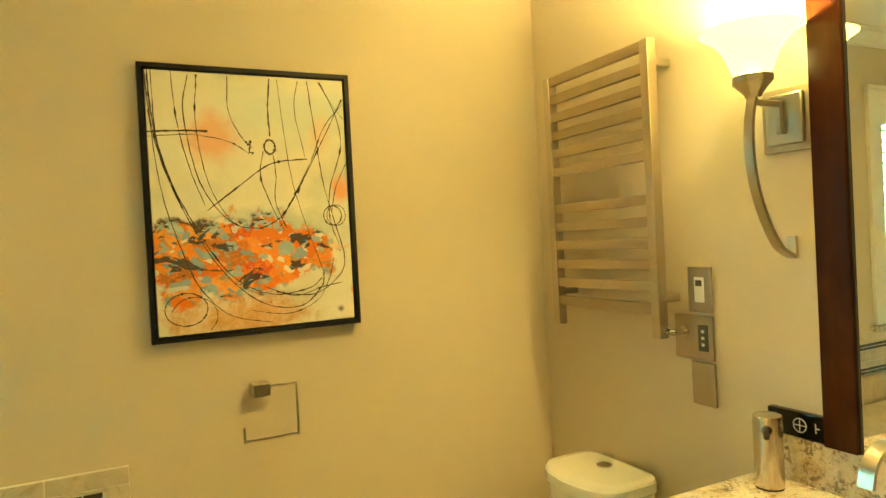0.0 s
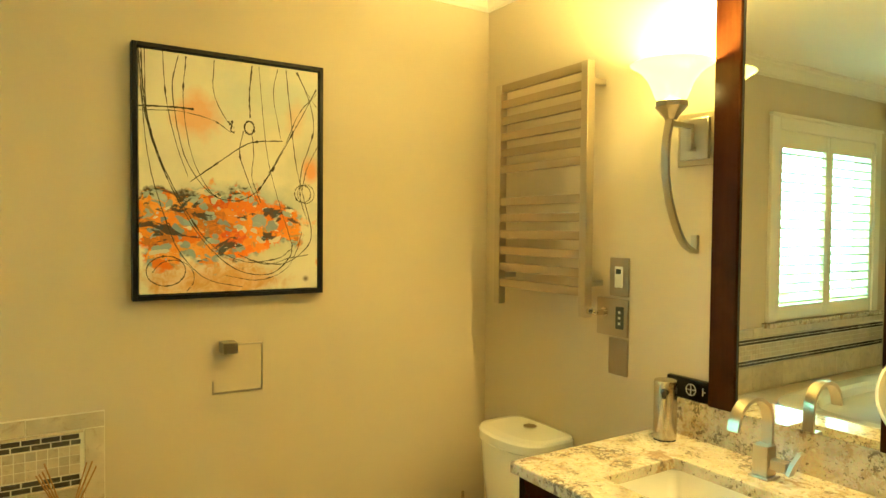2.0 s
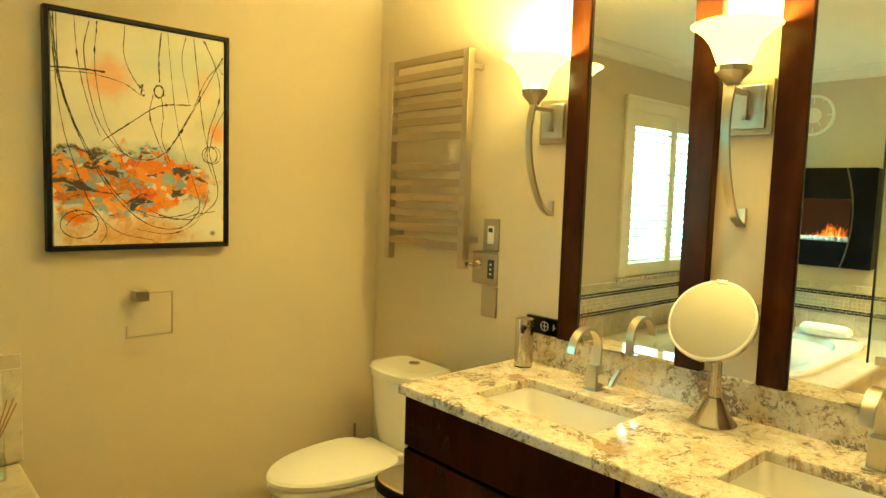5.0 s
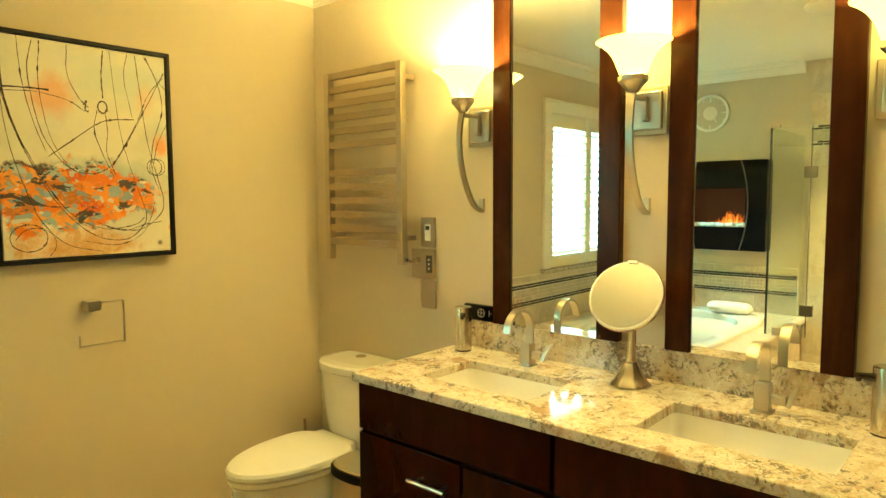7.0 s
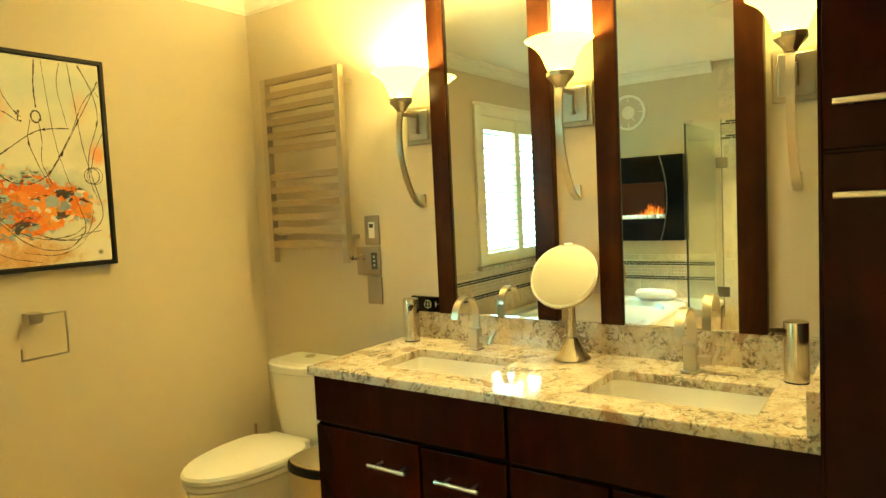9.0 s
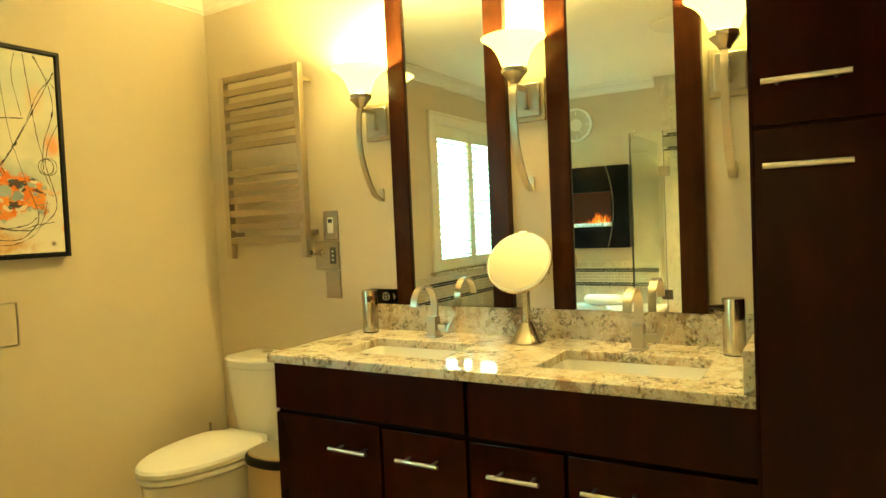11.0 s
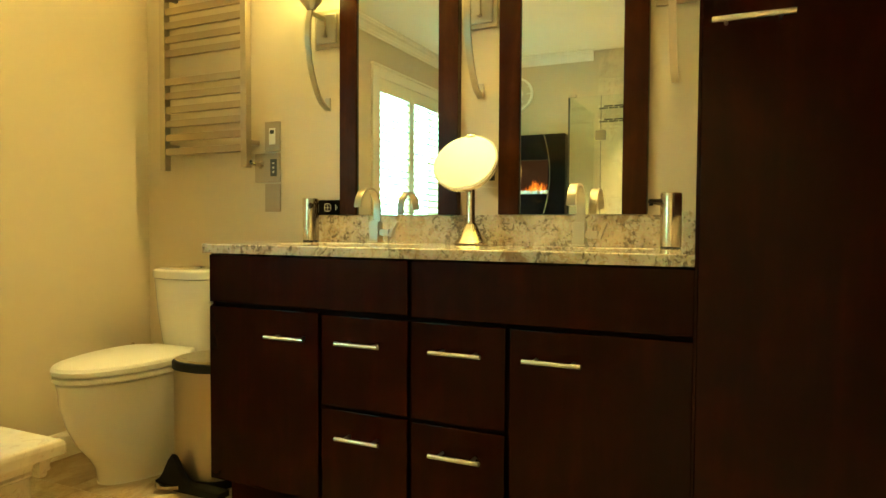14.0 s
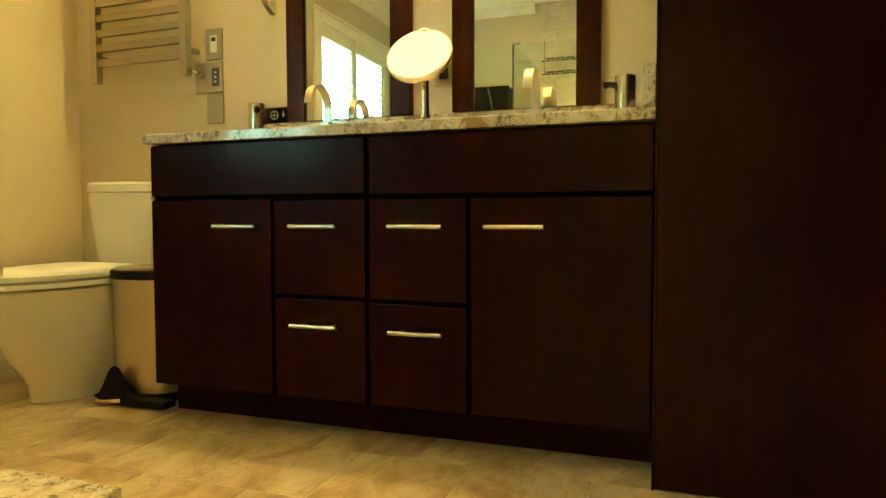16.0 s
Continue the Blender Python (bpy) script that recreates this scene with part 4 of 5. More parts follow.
pad = [[(PX - 0.02 - d * math.sin(math.pi * k / 10), 1.446 - 0.115 * k / 10, z) for k in range(11)] for d, z in ((0.030, 0.012), (0.034, 0.018), (0.030, 0.026))]
part("pedal", loft(bmesh.new(), pad), STEEL, bin_, "curved steel foot pedal")

# ---- painting ----
pic = thing("framed_painting", (0.4075, WALL_N, 1.255), "abstract orange and teal canvas painting in a thin black frame", "painting")
PX0, PX1, PZ0, PZ1, PYF = 0.105, 0.710, 1.255, 2.035, 2.003
fw = 0.014
part("frame_side", boxed(PX0, PX0 + fw, PYF, WALL_N - 0.001, PZ0, PZ1, 0.0012), BLACK_FRAME, pic)
part("frame_side", boxed(PX1 - fw, PX1, PYF, WALL_N - 0.001, PZ0, PZ1, 0.0012), BLACK_FRAME, pic)
part("frame_side", boxed(PX0 + fw, PX1 - fw, PYF, WALL_N - 0.001, PZ0, PZ0 + fw, 0.0012), BLACK_FRAME, pic)
part("frame_side", boxed(PX0 + fw, PX1 - fw, PYF, WALL_N - 0.001, PZ1 - fw, PZ1, 0.0012), BLACK_FRAME, pic)
part("frame_back", boxed(PX0 + fw, PX1 - fw, PYF + 0.028, WALL_N - 0.002, PZ0 + fw, PZ1 - fw), BLACK_FRAME, pic)
CU0, CU1, CV0, CV1, CY = PX0 + fw + 0.004, PX1 - fw - 0.004, PZ1 - fw - 0.004, PZ0 + fw + 0.004, PYF + 0.007
canvas = part("canvas", boxed(CU0, CU1, CY, PYF + 0.0279, CV1, CV0, 0.002), CANVAS, pic, "cream canvas with orange and teal paint")
INK_BM = bmesh.new()


def ink(width, *uv):
    """A dribbled ink line through (u, v) points of the canvas, v down."""
    rnd = random.Random(len(uv) * 31 + int(1000 * uv[0][0]) + int(977 * uv[-1][1]))
    pts = glide([(CU0 + (CU1 - CU0) * u, 0, CV0 + (CV1 - CV0) * v) for u, v in uv], 9)
    left, right = [], []
    for k, p in enumerate(pts):
        along = pts[min(k + 1, len(pts) - 1)] - pts[max(k - 1, 0)]
        across = Vector((-along.z, 0, along.x)).normalized()
        w = width * 0.0010 * (0.55 + 0.9 * rnd.random()) * (2.4 if rnd.random() < 0.05 else 1)
        p = p + across * (rnd.random() - 0.5) * 0.0014
        for row, q in ((left, p + across * w), (right, p - across * w)):
            q.x, q.z, q.y = min(max(q.x, CU0), CU1), min(max(q.z, CV1), CV0), CY - 0.0006
            row.append(INK_BM.verts.new(q))
    for k in range(len(left) - 1):
        INK_BM.faces.new((left[k], left[k + 1], right[k + 1], right[k]))


def ink_loop(width, cu, cv, ru, rv, a0=0, a1=380):
    ink(width, *[(cu + ru * math.cos(radians(a)), cv + rv * math.sin(radians(a))) for a in range(a0, a1, 30)])


ink(1.5, (0.0, 0.0), (0.03, 0.25), (0.12, 0.48), (0.30, 0.75), (0.50, 0.90), (0.70, 0.93), (0.82, 0.86), (0.84, 0.80))
ink(1.2, (0.03, 0.0), (0.05, 0.30), (0.17, 0.55), (0.35, 0.78), (0.55, 0.87), (0.75, 0.86), (0.83, 0.82))
ink(2.2, (0.015, 0.0), (0.02, 0.12), (0.04, 0.26), (0.08, 0.38), (0.14, 0.52))
ink(1.1, (0.01, 0.15), (0.05, 0.45), (0.12, 0.66), (0.20, 0.82), (0.34, 0.94), (0.55, 0.985))
ink(1.3, (0.20, 0.01), (0.17, 0.16), (0.23, 0.42), (0.36, 0.57), (0.50, 0.605), (0.63, 0.56), (0.75, 0.42), (0.85, 0.28), (0.99, 0.08))
ink(1.0, (0.24, 0.01), (0.225, 0.20), (0.27, 0.42), (0.38, 0.58), (0.53, 0.61))
ink(1.0, (0.12, 0.0), (0.14, 0.20), (0.19, 0.38), (0.25, 0.51))
ink(1.7, (0.26, 0.53), (0.40, 0.45), (0.55, 0.365), (0.64, 0.34), (0.78, 0.33))
ink(2.6, (0.0, 0.232), (0.15, 0.226), (0.28, 0.225))
ink(0.9, (0.0, 0.25), (0.20, 0.24), (0.38, 0.265), (0.48, 0.31))
ink(1.1, (0.39, 0.01), (0.385, 0.14), (0.44, 0.24), (0.50, 0.29))
ink(2.0, (0.47, 0.28), (0.49, 0.26), (0.48, 0.30), (0.50, 0.31))
ink(2.0, (0.60, 0.01), (0.585, 0.14), (0.59, 0.24))
ink_loop(2.4, 0.585, 0.283, 0.028, 0.028)
ink(1.1, (0.55, 0.30), (0.53, 0.40), (0.58, 0.52), (0.64, 0.62))
ink(1.1, (0.60, 0.31), (0.61, 0.40), (0.60, 0.50), (0.65, 0.61))
ink(0.9, (0.64, 0.01), (0.66, 0.20), (0.69, 0.40), (0.74, 0.56), (0.84, 0.80))
ink(1.0, (0.75, 0.01), (0.725, 0.13), (0.77, 0.32))
ink(1.4, (0.80, 0.01), (0.83, 0.22), (0.86, 0.42), (0.91, 0.58), (0.96, 0.74), (0.92, 0.82), (0.78, 0.885), (0.58, 0.865))
ink(1.3, (0.87, 0.01), (0.95, 0.15), (0.97, 0.28), (0.90, 0.45), (0.89, 0.58), (0.93, 0.68))
ink(1.1, (0.99, 0.10), (0.88, 0.20), (0.80, 0.34), (0.70, 0.48), (0.63, 0.57))
ink(1.0, (1.0, 0.34), (0.93, 0.45), (0.90, 0.55))
ink(0.8, (0.86, 0.01), (0.93, 0.10), (1.0, 0.17))
ink_loop(1.4, 0.905, 0.565, 0.050, 0.040)
ink_loop(1.0, 0.925, 0.565, 0.052, 0.043, 60, 460)
ink_loop(1.4, 0.135, 0.905, 0.10, 0.062, 20, 400)
ink_loop(1.0, 0.170, 0.935, 0.11, 0.075, 200, 420)
ink(1.3, (0.52, 0.84), (0.68, 0.885), (0.82, 0.86), (0.94, 0.845))
ink(1.0, (0.90, 0.74), (0.87, 0.82), (0.80, 0.91), (0.64, 0.955), (0.45, 0.93))
ink(2.4, (0.70, 0.475), (0.73, 0.45), (0.72, 0.47))
part("ink_drawing", INK_BM, INK, canvas, "thin dribbled black lines", False)

# paper holder
tph = thing("paper_holder", (0.41, WALL_N, 1.09), "empty brushed nickel square toilet paper holder", "paper holder")
part("mount", boxed(0.366, 0.414, WALL_N - 0.058, WALL_N - 0.001, 1.072, 1.108, 0.002), NICKEL, tph)
b2 = boxed(0.414, 0.4935, 1.984, 1.990, 1.098, 1.104, 0.001)
box(b2, 0.4875, 0.4935, 1.984, 1.990, 0.9455, 1.098, 0.001)
box(b2, 0.331, 0.4875, 1.984, 1.990, 0.9455, 0.9515, 0.001)
box(b2, 0.331, 0.337, 1.984, 1.990, 0.9515, 0.989, 0.001)
part("bar", b2, NICKEL, tph)

# ---- tall cabinet ----
TX = 0.802
TY0 = -1.30
tall = thing("tall_cabinet", (1.1, (TY0 - 0.395) / 2, 0), "tall dark espresso linen cabinet with bar handles", "cabinet")
part("body", boxed(TX + 0.021, WALL_E - 0.002, TY0, -0.397, 0.0, CEIL - 0.002), WOOD, tall)
front("door", TY0 + 0.002, -0.397, 1.4935, CEIL - 0.006, (-0.578, -0.418, 1.578), TX, tall)
front("door", TY0 + 0.002, -0.397, 0.004, 1.4865, (-0.578, -0.418, 1.406), TX, tall)
part("side_panel", boxed(TX + 0.001, WALL_E - 0.002, -0.3968, -0.390, 0.0, CEIL - 0.003, 0.001), WOOD, tall)

# ---- bathtub, deck and tiled surround ----
DX1, DY0 = 0.02, 0.629
TUB = (-1.80, -0.22, 0.80, 1.86)     # rim x0 x1 y0 y1
deck = thing("tub_deck", (-1.0, 1.3, 0), "cream stone tiled bathtub deck", "tub deck")
part("top", slab_with_holes(WALL_W + 0.001, DX1, DY0, WALL_N - 0.014, DECK - 0.03, DECK, ((TUB[0] + 0.05, TUB[1] - 0.05, TUB[2] + 0.05, TUB[3] - 0.05),), 0.012), TILE_STONE, deck)
bm = boxed(WALL_W + 0.001, DX1 - 0.04, DY0 + 0.05, DY0 + 0.10, 0, DECK - 0.031)
box(bm, DX1 - 0.09, DX1 - 0.04, DY0 + 0.10, WALL_N - 0.014, 0, DECK - 0.031)
part("skirt", bm, GROUT_LIGHT, deck)


def cove(z, out):
    """A cove and bead under the deck's nosing: (stand-out from the skirt, height) pairs."""
    return [(0, z - 0.034), (0.010 * out, z - 0.034), (0.014 * out, z - 0.029), (0.012 * out, z - 0.024), (0.014 * out, z - 0.016), (0.022 * out, z - 0.006), (0.034 * out, z), (0, z)]


part("moulding", loft(bmesh.new(), [[(x, DY0 + 0.0495 + d, z) for d, z in cove(DECK - 0.0305, -1)] for x in (WALL_W + 0.001, DX1 - 0.006)]), TILE_STONE, deck)
part("moulding", loft(bmesh.new(), [[(DX1 - 0.0395 + d, y, z) for d, z in cove(DECK - 0.0305, 1)] for y in (DY0 + 0.016, WALL_N - 0.014)]), TILE_STONE, deck)


def tiles_on(parent, along, start, end, step, z0, z1, at, out, mat, name="tile", gap=0.003, thick=0.008):
    """A row of tiles along x or y on a face at the given place, standing out by thick."""
    k, made = start, 0
    while k < end - 0.01:
        e = min(k + step, end)
        a, b = k + gap / 2, e - gap / 2
        lo, hi = min(at, at + out * thick), max(at, at + out * thick)
        bm2 = boxed(a, b, lo, hi, z0 + gap / 2, z1 - gap / 2, 0.0015, 1) if along == "x" else boxed(lo, hi, a, b, z0 + gap / 2, z1 - gap / 2, 0.0015, 1)
        part(name, bm2, mat, parent)
        k = e


tiles_on(deck, "x", WALL_W, DX1 - 0.04, 0.305, 0.29, DECK - 0.064, DY0 + 0.05, -1, TILE_STONE)
tiles_on(deck, "x", WALL_W, DX1 - 0.04, 0.305, 0.0, 0.29, DY0 + 0.05, -1, TILE_STONE)
tiles_on(deck, "y", DY0 + 0.05, WALL_N - 0.014, 0.305, 0.29, DECK - 0.064, DX1 - 0.04, 1, TILE_STONE)
tiles_on(deck, "y", DY0 + 0.05, WALL_N - 0.014, 0.305, 0.0, 0.29, DX1 - 0.04, 1, TILE_STONE)

step = thing("tub_step", (-0.6, 0.5, 0), "low granite-topped step beside the bathtub", "step")
part("riser", boxed(-1.15, 0.03, 0.44, DY0 + 0.04, 0, 0.170), TILE_STONE, step)
part("tread", boxed(-1.17, 0.05, 0.416, DY0 + 0.04, 0.1705, 0.20, 0.004), GRANITE, step, "speckled granite tread")

tub = thing("bathtub", (-1.0, 1.33, 0.1), "white drop-in whirlpool bathtub with jets", "bathtub")


def oval(x0, x1, y0, y1, z, power=3.4, sides=64):
    cx, cy, rx, ry = (x0 + x1) / 2, (y0 + y1) / 2, (x1 - x0) / 2, (y1 - y0) / 2
    return [(cx + rx * math.copysign(abs(math.cos(a)) ** (2 / power), math.cos(a)), cy + ry * math.copysign(abs(math.sin(a)) ** (2 / power), math.sin(a)), z) for a in (k * math.tau / sides for k in range(sides))]


def inset(d, z, power=3.4):
    return oval(TUB[0] + d, TUB[1] - d, TUB[2] + d, TUB[3] - d, z, power)


part("shell", loft(bmesh.new(), [inset(0.06, DECK - 0.028, 5), inset(0.0, DECK + 0.002, 5), inset(0.0, DECK + 0.020, 5), inset(0.012, DECK + 0.028, 5), inset(0.09, DECK + 0.026, 3.2), inset(0.11, DECK + 0.012, 3),
                                 inset(0.16, 0.38, 2.8), inset(0.20, 0.22, 2.8), inset(0.28, 0.15, 2.8), inset(0.42, 0.14, 2.6)]), TUB_ACRYLIC, tub)
for jx, jy in ((-1.652, 1.222), (-1.612, 1.108), (-1.470, 0.995), (-1.2, 1.69), (-0.9, 1.69), (-0.42, 1.2), (-0.42, 1.45)):
    c = Vector((-1.0, 1.33, 0.40))
    p = Vector((jx, jy, 0.50))
    way = (c - p).normalized()
    p = p + way * 0.015
    part("jet", rod(bmesh.new(), p - way * 0.03, p + way * 0.022, 0.028, 20), JET_DARK, tub, "dark metal whirlpool jet")
pillow = thing("bath_pillow", (-1.69, 1.085, DECK), "white rolled terry bath pillow on the tub rim", "pillow")
rings = []
for k in range(17):
    u = -1 + k / 8
    r = 0.050 * (1 - abs(u) ** 5) ** 0.5 + 0.004
    rings.append([(-1.69 + r * 1.25 * math.cos(a), 1.085 + 0.165 * u, DECK + 0.028 + 0.040 + r * 0.80 * math.sin(a)) for a in (j * math.tau / 20 for j in range(20))])
part("cushion", loft(bmesh.new(), rings), TOWEL, pillow)

# tiled band round the tub
SUR_T = 0.929


def surround(name, along, start, end, at, out, flip_end):
    """Stone border tiles, pencil trims and a brick and square mosaic band."""
    s = thing(name, (0, 0, DECK), "cream stone tile surround with a dark mosaic band", "tile surround", kind="structure")
    lo, hi = min(at, at + out * 0.011), max(at, at + out * 0.011)
    bed = boxed(start, end, lo, hi, DECK, SUR_T) if along == "x" else boxed(lo, hi, start, end, DECK, SUR_T)
    part("tile_bed", bed, GROUT_WHITE, s, smooth=False)
    face = at + out * 0.011
    edge = 0.055 if flip_end else 0.0
    tiles_on(s, along, start, end, 0.305, 0.882, SUR_T, face, out, TILE_STONE, thick=0.0035)
    tiles_on(s, along, start, end - edge, 0.305, DECK, 0.710, face, out, TILE_STONE, thick=0.0035)
    if flip_end:
        tiles_on(s, along, end - edge, end, edge, DECK, 0.882, face, out, TILE_STONE, thick=0.0035)
    for z in (0.710, 0.874):
        tiles_on(s, along, start, end - edge, 0.305, z, z + 0.008, face, out, TILE_STONE, "pencil_trim", 0.001, 0.010)
    if flip_end:
        tiles_on(s, along, end - edge - 0.008, end - edge, 0.01, 0.718, 0.874, face, out, TILE_STONE, "pencil_trim", 0.001, 0.010)
    stop = end - edge - 0.009
    return s, face, stop


sur_n = surround("tile_surround_north", "x", WALL_W + 0.02, DX1 + 0.01, WALL_N, -1, True)
sur_w = surround("tile_surround_west", "y", 0.70, WALL_N - 0.02, WALL_W, 1, False)


def mosaic(s, along, start, end, face, out):
    """Dark brick rows above and below a field of small light squares; the part by the painting as single pieces."""
    rest_d, rest_l, depth = bmesh.new(), bmesh.new(), 0.0016

    def piece(a, b, z0, z1, dark):
        lo, hi = min(face, face + out * depth), max(face, face + out * depth)
        near = along == "x" and b > -0.55
        bm2 = bmesh.new() if near else (rest_d if dark else rest_l)
        box(bm2, a, b, lo, hi, z0, z1) if along == "x" else box(bm2, lo, hi, a, b, z0, z1)
        if near:
            part("mosaic_tile", bm2, MOSAIC_DARK if dark else MOSAIC_LIGHT, s, smooth=False)

    for row, z0 in enumerate((0.7195, 0.7365, 0.8395, 0.8565)):
        at = end + (0.0 if row % 2 else 0.0245)
        while at > start:
            a, b = max(at - 0.049, start), min(at - 0.0035, end)
            if b - a > 0.004:
                piece(a, b, z0, z0 + 0.0138, True)
            at -= 0.049
    for row in range(3):
        at, z0 = end, 0.7545 + row * 0.0275
        while at > start:
            a = max(at - 0.0275, start)
            if at - 0.002 - a > 0.004:
                piece(a, at - 0.002, z0, z0 + 0.0255, False)
            at -= 0.0275
    for bm2, mat, nm in ((rest_d, MOSAIC_DARK, "dark_mosaic"), (rest_l, MOSAIC_LIGHT, "light_mosaic")):
        tagged(part(nm, bm2, mat, s, smooth=False), kind="stuff")


mosaic(sur_n[0], "x", WALL_W + 0.03, sur_n[2], sur_n[1], -1)
mosaic(sur_w[0], "y", 0.705, WALL_N - 0.03, sur_w[1], 1)

# reed diffuser on the deck
DFX, DFY = -0.072, 1.925
dif = thing("reed_diffuser", (DFX, DFY, DECK), "square glass reed diffuser with brown reeds", "diffuser")
part("bottle", boxed(DFX - 0.036, DFX + 0.036, DFY - 0.036, DFY + 0.036, DECK, DECK + 0.075, 0.008, 3), BOTTLE_GLASS, dif, "clear square glass bottle").visible_shadow = False
part("oil", boxed(DFX - 0.029, DFX + 0.029, DFY - 0.029, DFY + 0.029, DECK + 0.006, DECK + 0.028, 0.004), OIL, dif, "pale blue-green oil")
part("neck", lathe(bmesh.new(), ((0.0135, DECK + 0.0755), (0.0145, DECK + 0.078), (0.0145, DECK + 0.098), (0.010, DECK + 0.100)), DFX, DFY, 24), BLACK_PLASTIC, dif, "black neck collar")
for k, (dx, dy) in enumerate(((-0.075, 0.01), (-0.068, -0.02), (-0.055, 0.03), (-0.044, -0.01), (0.048, 0.02), (0.060, -0.015), (0.072, 0.012), (-0.06, 0.0))):
    part("reed", rod(bmesh.new(), (DFX - dx * 0.30, DFY - dy * 0.3, DECK + 0.03), (DFX + dx, DFY + dy, DECK + 0.225 + 0.012 * (k % 3)), 0.0021, 8), REED, dif)

# ---- far side of the room, seen in the mirrors ----
fire = thing("electric_fireplace", (WALL_W, 1.25, 1.055), "black wall-mounted electric fireplace with glowing flames", "fireplace")
F0, F1, FZ0, FZ1, FXF = 0.898, 1.602, 1.055, 1.745, -1.86
OP0, OP1, OZ0, OZ1 = 1.045, 1.455, 1.235, 1.530
for y0, y1, z0, z1 in ((F0, OP0, FZ0, FZ1), (OP1, F1, FZ0, FZ1), (OP0, OP1, FZ0, OZ0), (OP0, OP1, OZ1, FZ1)):
    part("glass_front", boxed(FXF - 0.012, FXF, y0, y1, z0, z1, 0.0008, 1), BLACK_GLOSS, fire, smooth=False)
part("housing", boxed(WALL_W + 0.001, FXF - 0.0125, F0 + 0.004, OP0, FZ0 + 0.004, FZ1 - 0.004), BLACK_PLASTIC, fire)
part("housing", boxed(WALL_W + 0.001, FXF - 0.0125, OP1, F1 - 0.004, FZ0 + 0.004, FZ1 - 0.004), BLACK_PLASTIC, fire)
part("housing", boxed(WALL_W + 0.001, FXF - 0.0125, OP0, OP1, OZ1, FZ1 - 0.004), BLACK_PLASTIC, fire)
part("housing", boxed(WALL_W + 0.001, FXF - 0.0125, OP0, OP1, FZ0 + 0.004, OZ0), BLACK_PLASTIC, fire)
part("flame_screen", boxed(FXF - 0.060, FXF - 0.056, OP0, OP1, OZ0, OZ1), FLAME, fire, "glowing orange flame screen", False)
for side in (1, -1):
    arc = []
    for k in range(21):
        z = FZ0 + 0.003 + (FZ1 - FZ0 - 0.006) * k / 20
        u = (k - 10) / 10
        arc.append((FXF + 0.003, 1.25 - side * (0.222 - 0.055 * u * u), z))
    part("trim_strip", sweep(bmesh.new(), arc, (0, 1, 0), 0.009, 0.004), JET, fire, "curved silver trim strip")
for k in range(11):
    r = random.Random(k)
    y = OP0 + 0.02 + 0.037 * k
    b2 = bmesh.new()
    bmesh.ops.create_icosphere(b2, subdivisions=2, radius=1, matrix=Matrix.LocRotScale((FXF - 0.032, y, OZ0 + 0.014), Euler((r.random(), r.random(), r.random())), (0.022, 0.028, 0.018)))
    part("pebble", b2, PLASTIC_WHITE, fire, "pale pebble")

clock = thing("wall_clock", (WALL_W, 1.375, 2.13), "round silver and white wall clock", "clock")


def round_on_west(r0, r1, x0, x1, sides=48):
    cy, cz = 1.375, 2.13
    prof = ((r0, x0), (r0, x1), (r1, x1), (r1, x0)) if r0 > 0.003 else ((r1, x0), (r1, x1))
    rg = [[(WALL_W + d, cy + r * math.cos(k * math.tau / sides), cz + r * math.sin(k * math.tau / sides)) for k in range(sides)] for r, d in prof]
    return loft(bmesh.new(), rg + ([rg[0]] if r0 > 0.003 else []), r0 <= 0.003)


part("dial", round_on_west(0, 0.128, 0.001, 0.012), DIAL_GREY, clock)
part("rim", round_on_west(0.128, 0.146, 0.001, 0.026), DIAL, clock)
part("centre_disc", round_on_west(0, 0.054, 0.0125, 0.016), SUNBURST, clock, "spun silver centre disc")
for k in range(12):
    c, sn = math.cos(k * math.tau / 12), math.sin(k * math.tau / 12)
    far = 0.122 if k % 3 else 0.126
    near = 0.112 if k % 3 else 0.088
    part("hour_mark", sweep(bmesh.new(), [(WALL_W + 0.0135, 1.375 + near * c, 2.13 + near * sn), (WALL_W + 0.0135, 1.375 + far * c, 2.13 + far * sn)], (1, 0, 0), 0.002, 0.006), DIAL, clock)
b2 = sweep(bmesh.new(), [(WALL_W + 0.019, 1.375, 2.13), (WALL_W + 0.019, 1.375 - 0.055, 2.13 - 0.075)], (1, 0, 0), 0.002, 0.006)
sweep(b2, [(WALL_W + 0.021, 1.375, 2.13), (WALL_W + 0.021, 1.375 - 0.045, 2.13 + 0.03)], (1, 0, 0), 0.002, 0.007)
part("pointer", b2, DIAL, clock, "white pointers")

# shower: tiled wall, glass panels
shower_wall = thing("shower_tile_wall", (WALL_W, -0.5, 0), "cream stone tiled shower wall with mosaic strips", "tile wall", kind="structure")
part("tile_bed", boxed(WALL_W + 0.0005, WALL_W + 0.010, -0.9, 0.655, 0.0, CEIL - 0.001), GROUT_LIGHT, shower_wall, smooth=False)
rows_z = [0.0, 0.30, 0.60, 0.90, 1.20, 1.50, 1.80]
for z0, z1 in [(z, z + 0.30) for z in rows_z[:-1]] + [(1.80, 1.836), (1.869, 1.948), (1.981, 2.20), (2.20, CEIL - 0.002)]:
    tiles_on(shower_wall, "y", -0.87, 0.655, 0.305, z0, z1, WALL_W + 0.010, 1, TILE_STONE)
rest = bmesh.new()
for row, z0 in enumerate((1.8375, 1.8545, 1.9495, 1.9665)):
    y = 0.648 - (0.042 if row % 2 else 0.0)
    while y > -0.8:
        box(rest, WALL_W + 0.010, WALL_W + 0.016, y - 0.075, y, z0, z0 + 0.0125)
        y -= 0.084
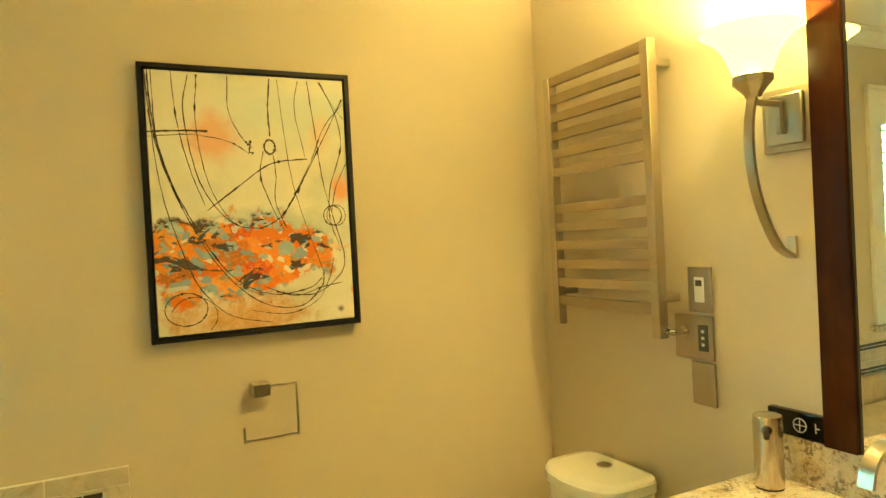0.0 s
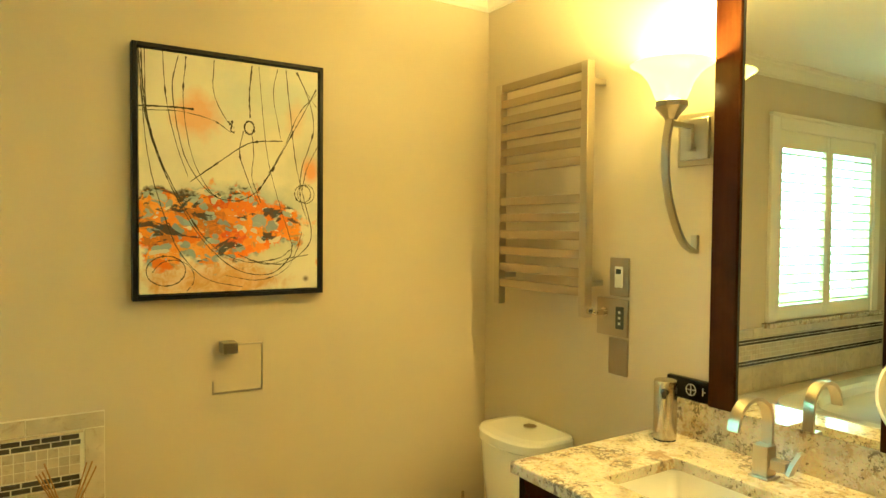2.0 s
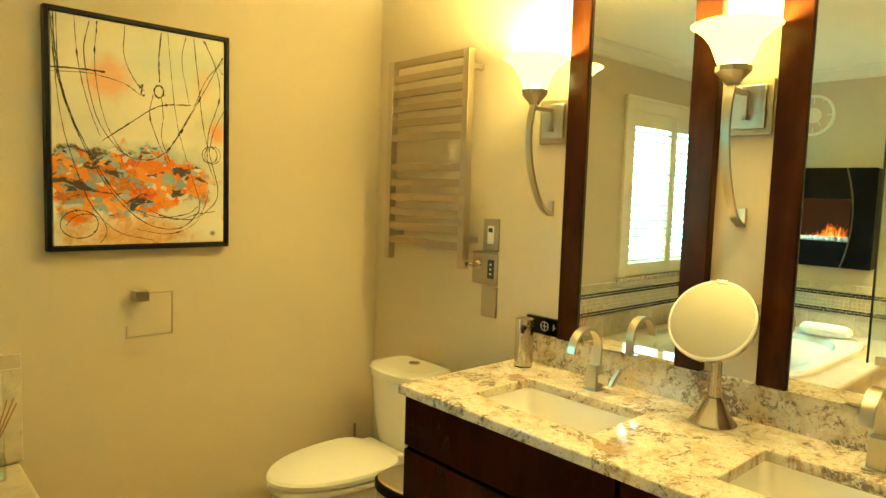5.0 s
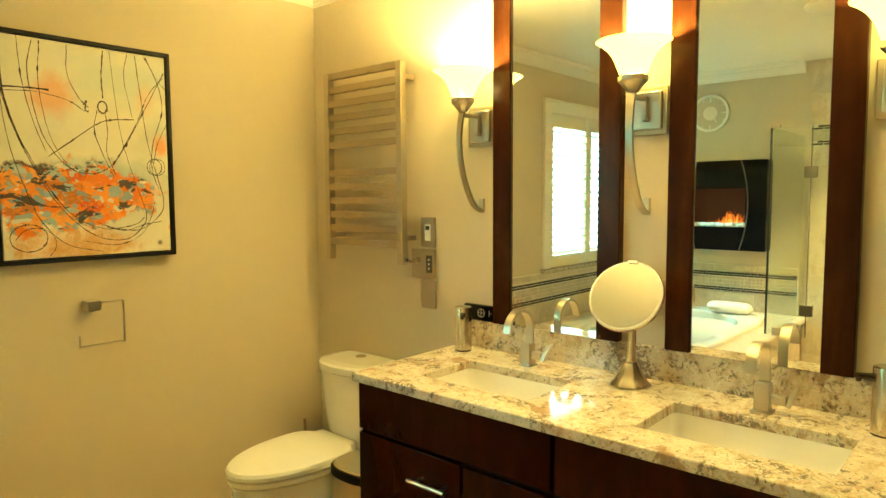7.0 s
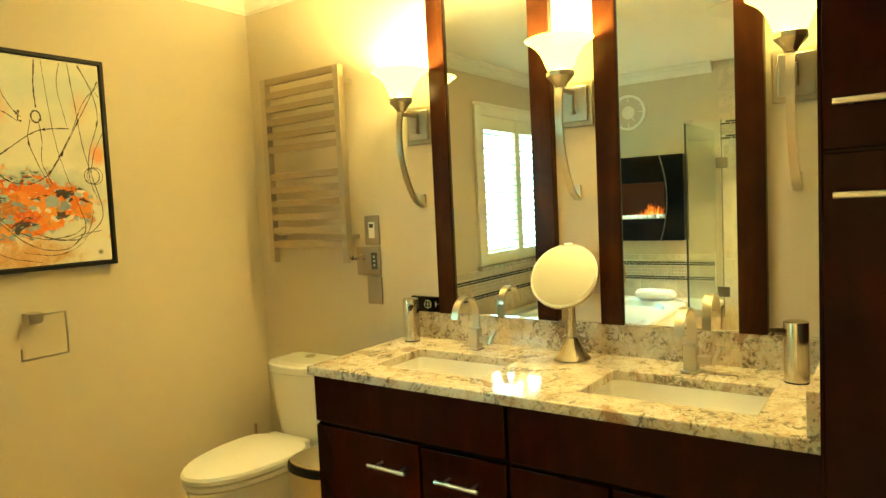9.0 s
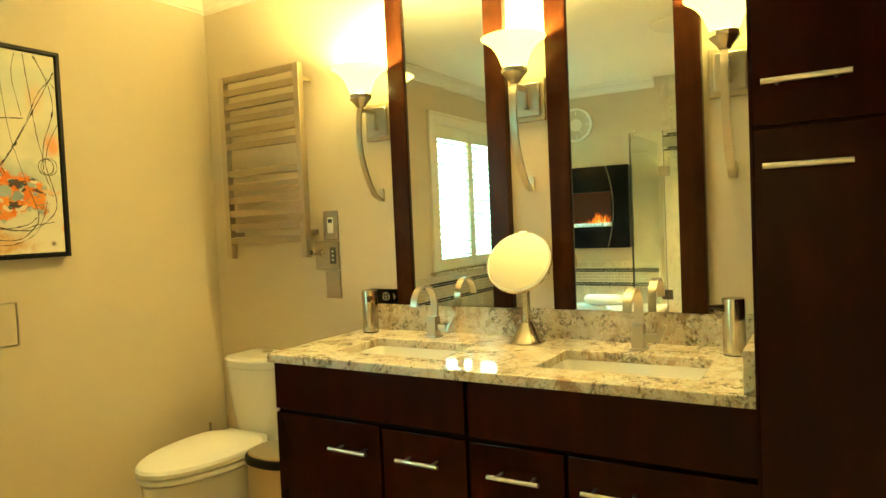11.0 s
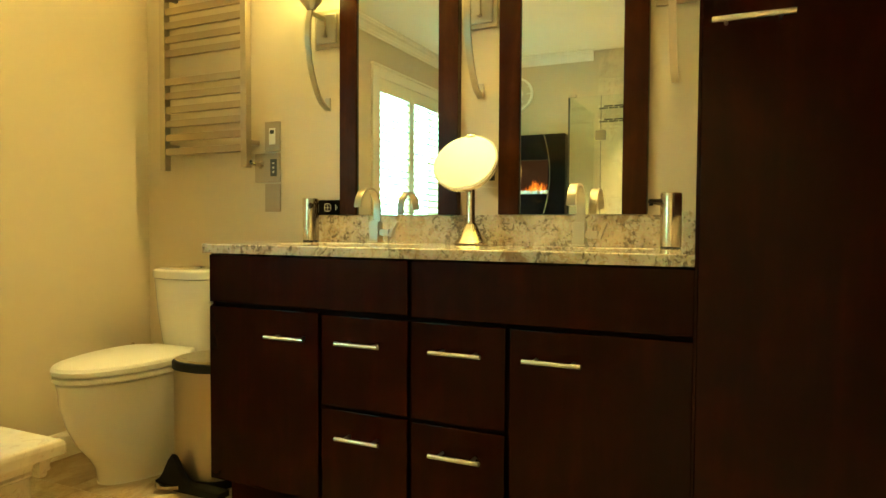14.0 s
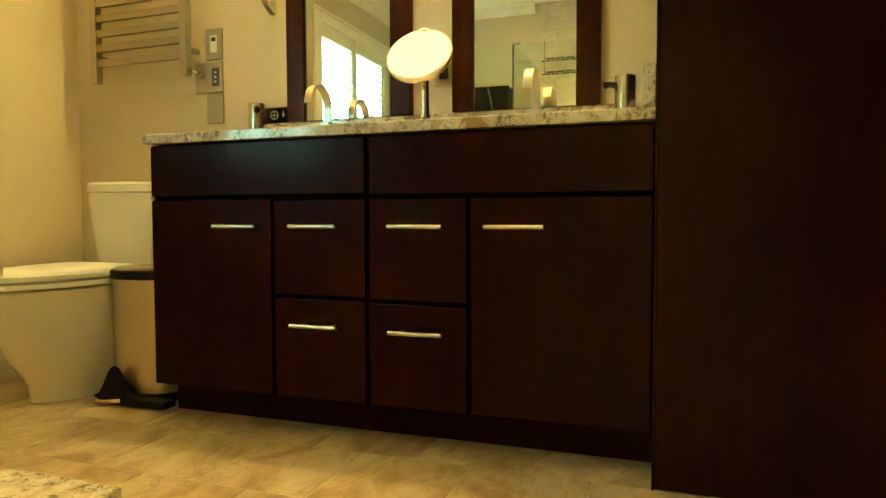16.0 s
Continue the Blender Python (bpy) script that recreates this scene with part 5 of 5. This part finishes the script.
tagged(part("dark_mosaic", rest, MOSAIC_DARK, shower_wall, smooth=False), kind="stuff")
screen = thing("shower_screen", (-1.19, 0.5, DECK), "frameless clear glass shower enclosure with metal clips", "shower screen")
part("knee_wall", boxed(-1.25, -1.13, -0.9, 0.598, 0.0, 0.10, 0.003), TILE_STONE, screen, "stone kerb")
part("side_panel", boxed(WALL_W + 0.02, -1.197, 0.684, 0.694, DECK + 0.001, 1.905), GLASS, screen, smooth=False).visible_shadow = False
part("front_panel", boxed(-1.195, -1.185, 0.470, 0.694, DECK + 0.001, 1.905), GLASS, screen, smooth=False).visible_shadow = False
part("door", boxed(-1.195, -1.185, -0.25, 0.464, 0.11, 1.905), GLASS, screen, "clear glass shower door", False).visible_shadow = False
part("door_seal", boxed(-1.1955, -1.1845, 0.4645, 0.4695, 0.58, 1.905), JET, screen, "thin door seal", False)
part("panel_edge", boxed(-1.1955, -1.1845, 0.6945, 0.7060, DECK + 0.001, 1.905), MIRROR_EDGE, screen, "dark polished glass edge")
for z in (1.62, 0.75):
    part("hinge", boxed(-1.200, -1.180, 0.430, 0.505, z - 0.035, z + 0.035, 0.003), JET, screen, "dull metal hinge")
part("clip", boxed(-1.205, -1.175, 0.650, 0.702, 1.9055, 1.925, 0.002), NICKEL, screen)
part("clip", boxed(-1.205, -1.175, 0.600, 0.66, DECK + 0.0015, DECK + 0.05, 0.002), NICKEL, screen)

# ceiling fittings
vent = thing("ceiling_fan_cover", (-0.52, 0.22, CEIL), "round white ceiling exhaust cover", "ceiling vent")
part("cover", lathe(bmesh.new(), ((0.02, CEIL - 0.045), (0.10, CEIL - 0.040), (0.15, CEIL - 0.022), (0.165, CEIL - 0.008), (0.165, CEIL - 0.001)), -0.52, 0.22, 48), TRIM, vent)
# The fitting over the right sink is added to match its assumed can.
for cx, cy, _, _ in CANS:
    can = thing("downlight", (cx, cy, CEIL), "lit round recessed ceiling downlight", "ceiling light", "downlights")
    part("trim_ring", lathe(bmesh.new(), ((0.055, CEIL - 0.001), (0.055, CEIL - 0.006), (0.075, CEIL - 0.006), (0.078, CEIL - 0.001)), cx, cy, 40, False), TRIM, can)
    part("lens", lathe(bmesh.new(), ((0.054, CEIL - 0.001), (0.054, CEIL - 0.004)), cx, cy, 32), DOWNLIGHT, can, "glowing lens")

# ---- floor tiles ----
SIDE, GAP = 0.305, 0.003
tile_mesh = mesh_of("floor_tile", boxed(-(SIDE - GAP) / 2, (SIDE - GAP) / 2, -(SIDE - GAP) / 2, (SIDE - GAP) / 2, -0.010, 0.0, 0.002, 1), TRAVERTINE)
row, x = 0, 0.962 + SIDE
while x > -1.2:
    y = WALL_S + (0.0 if row % 2 else SIDE / 2) - 0.10
    while y < WALL_N + SIDE / 2:
        if WALL_S < y - SIDE / 2 + 0.1 and y < WALL_N + 0.05 and not (x < -0.35 and y > 0.75) and not (x < -1.0 and y < -0.8):
            o = new("floor_tile", tile_mesh)
            o.parent = floor
            o.location = (x, y, 0)
        y += SIDE
    x -= SIDE
    row += 1
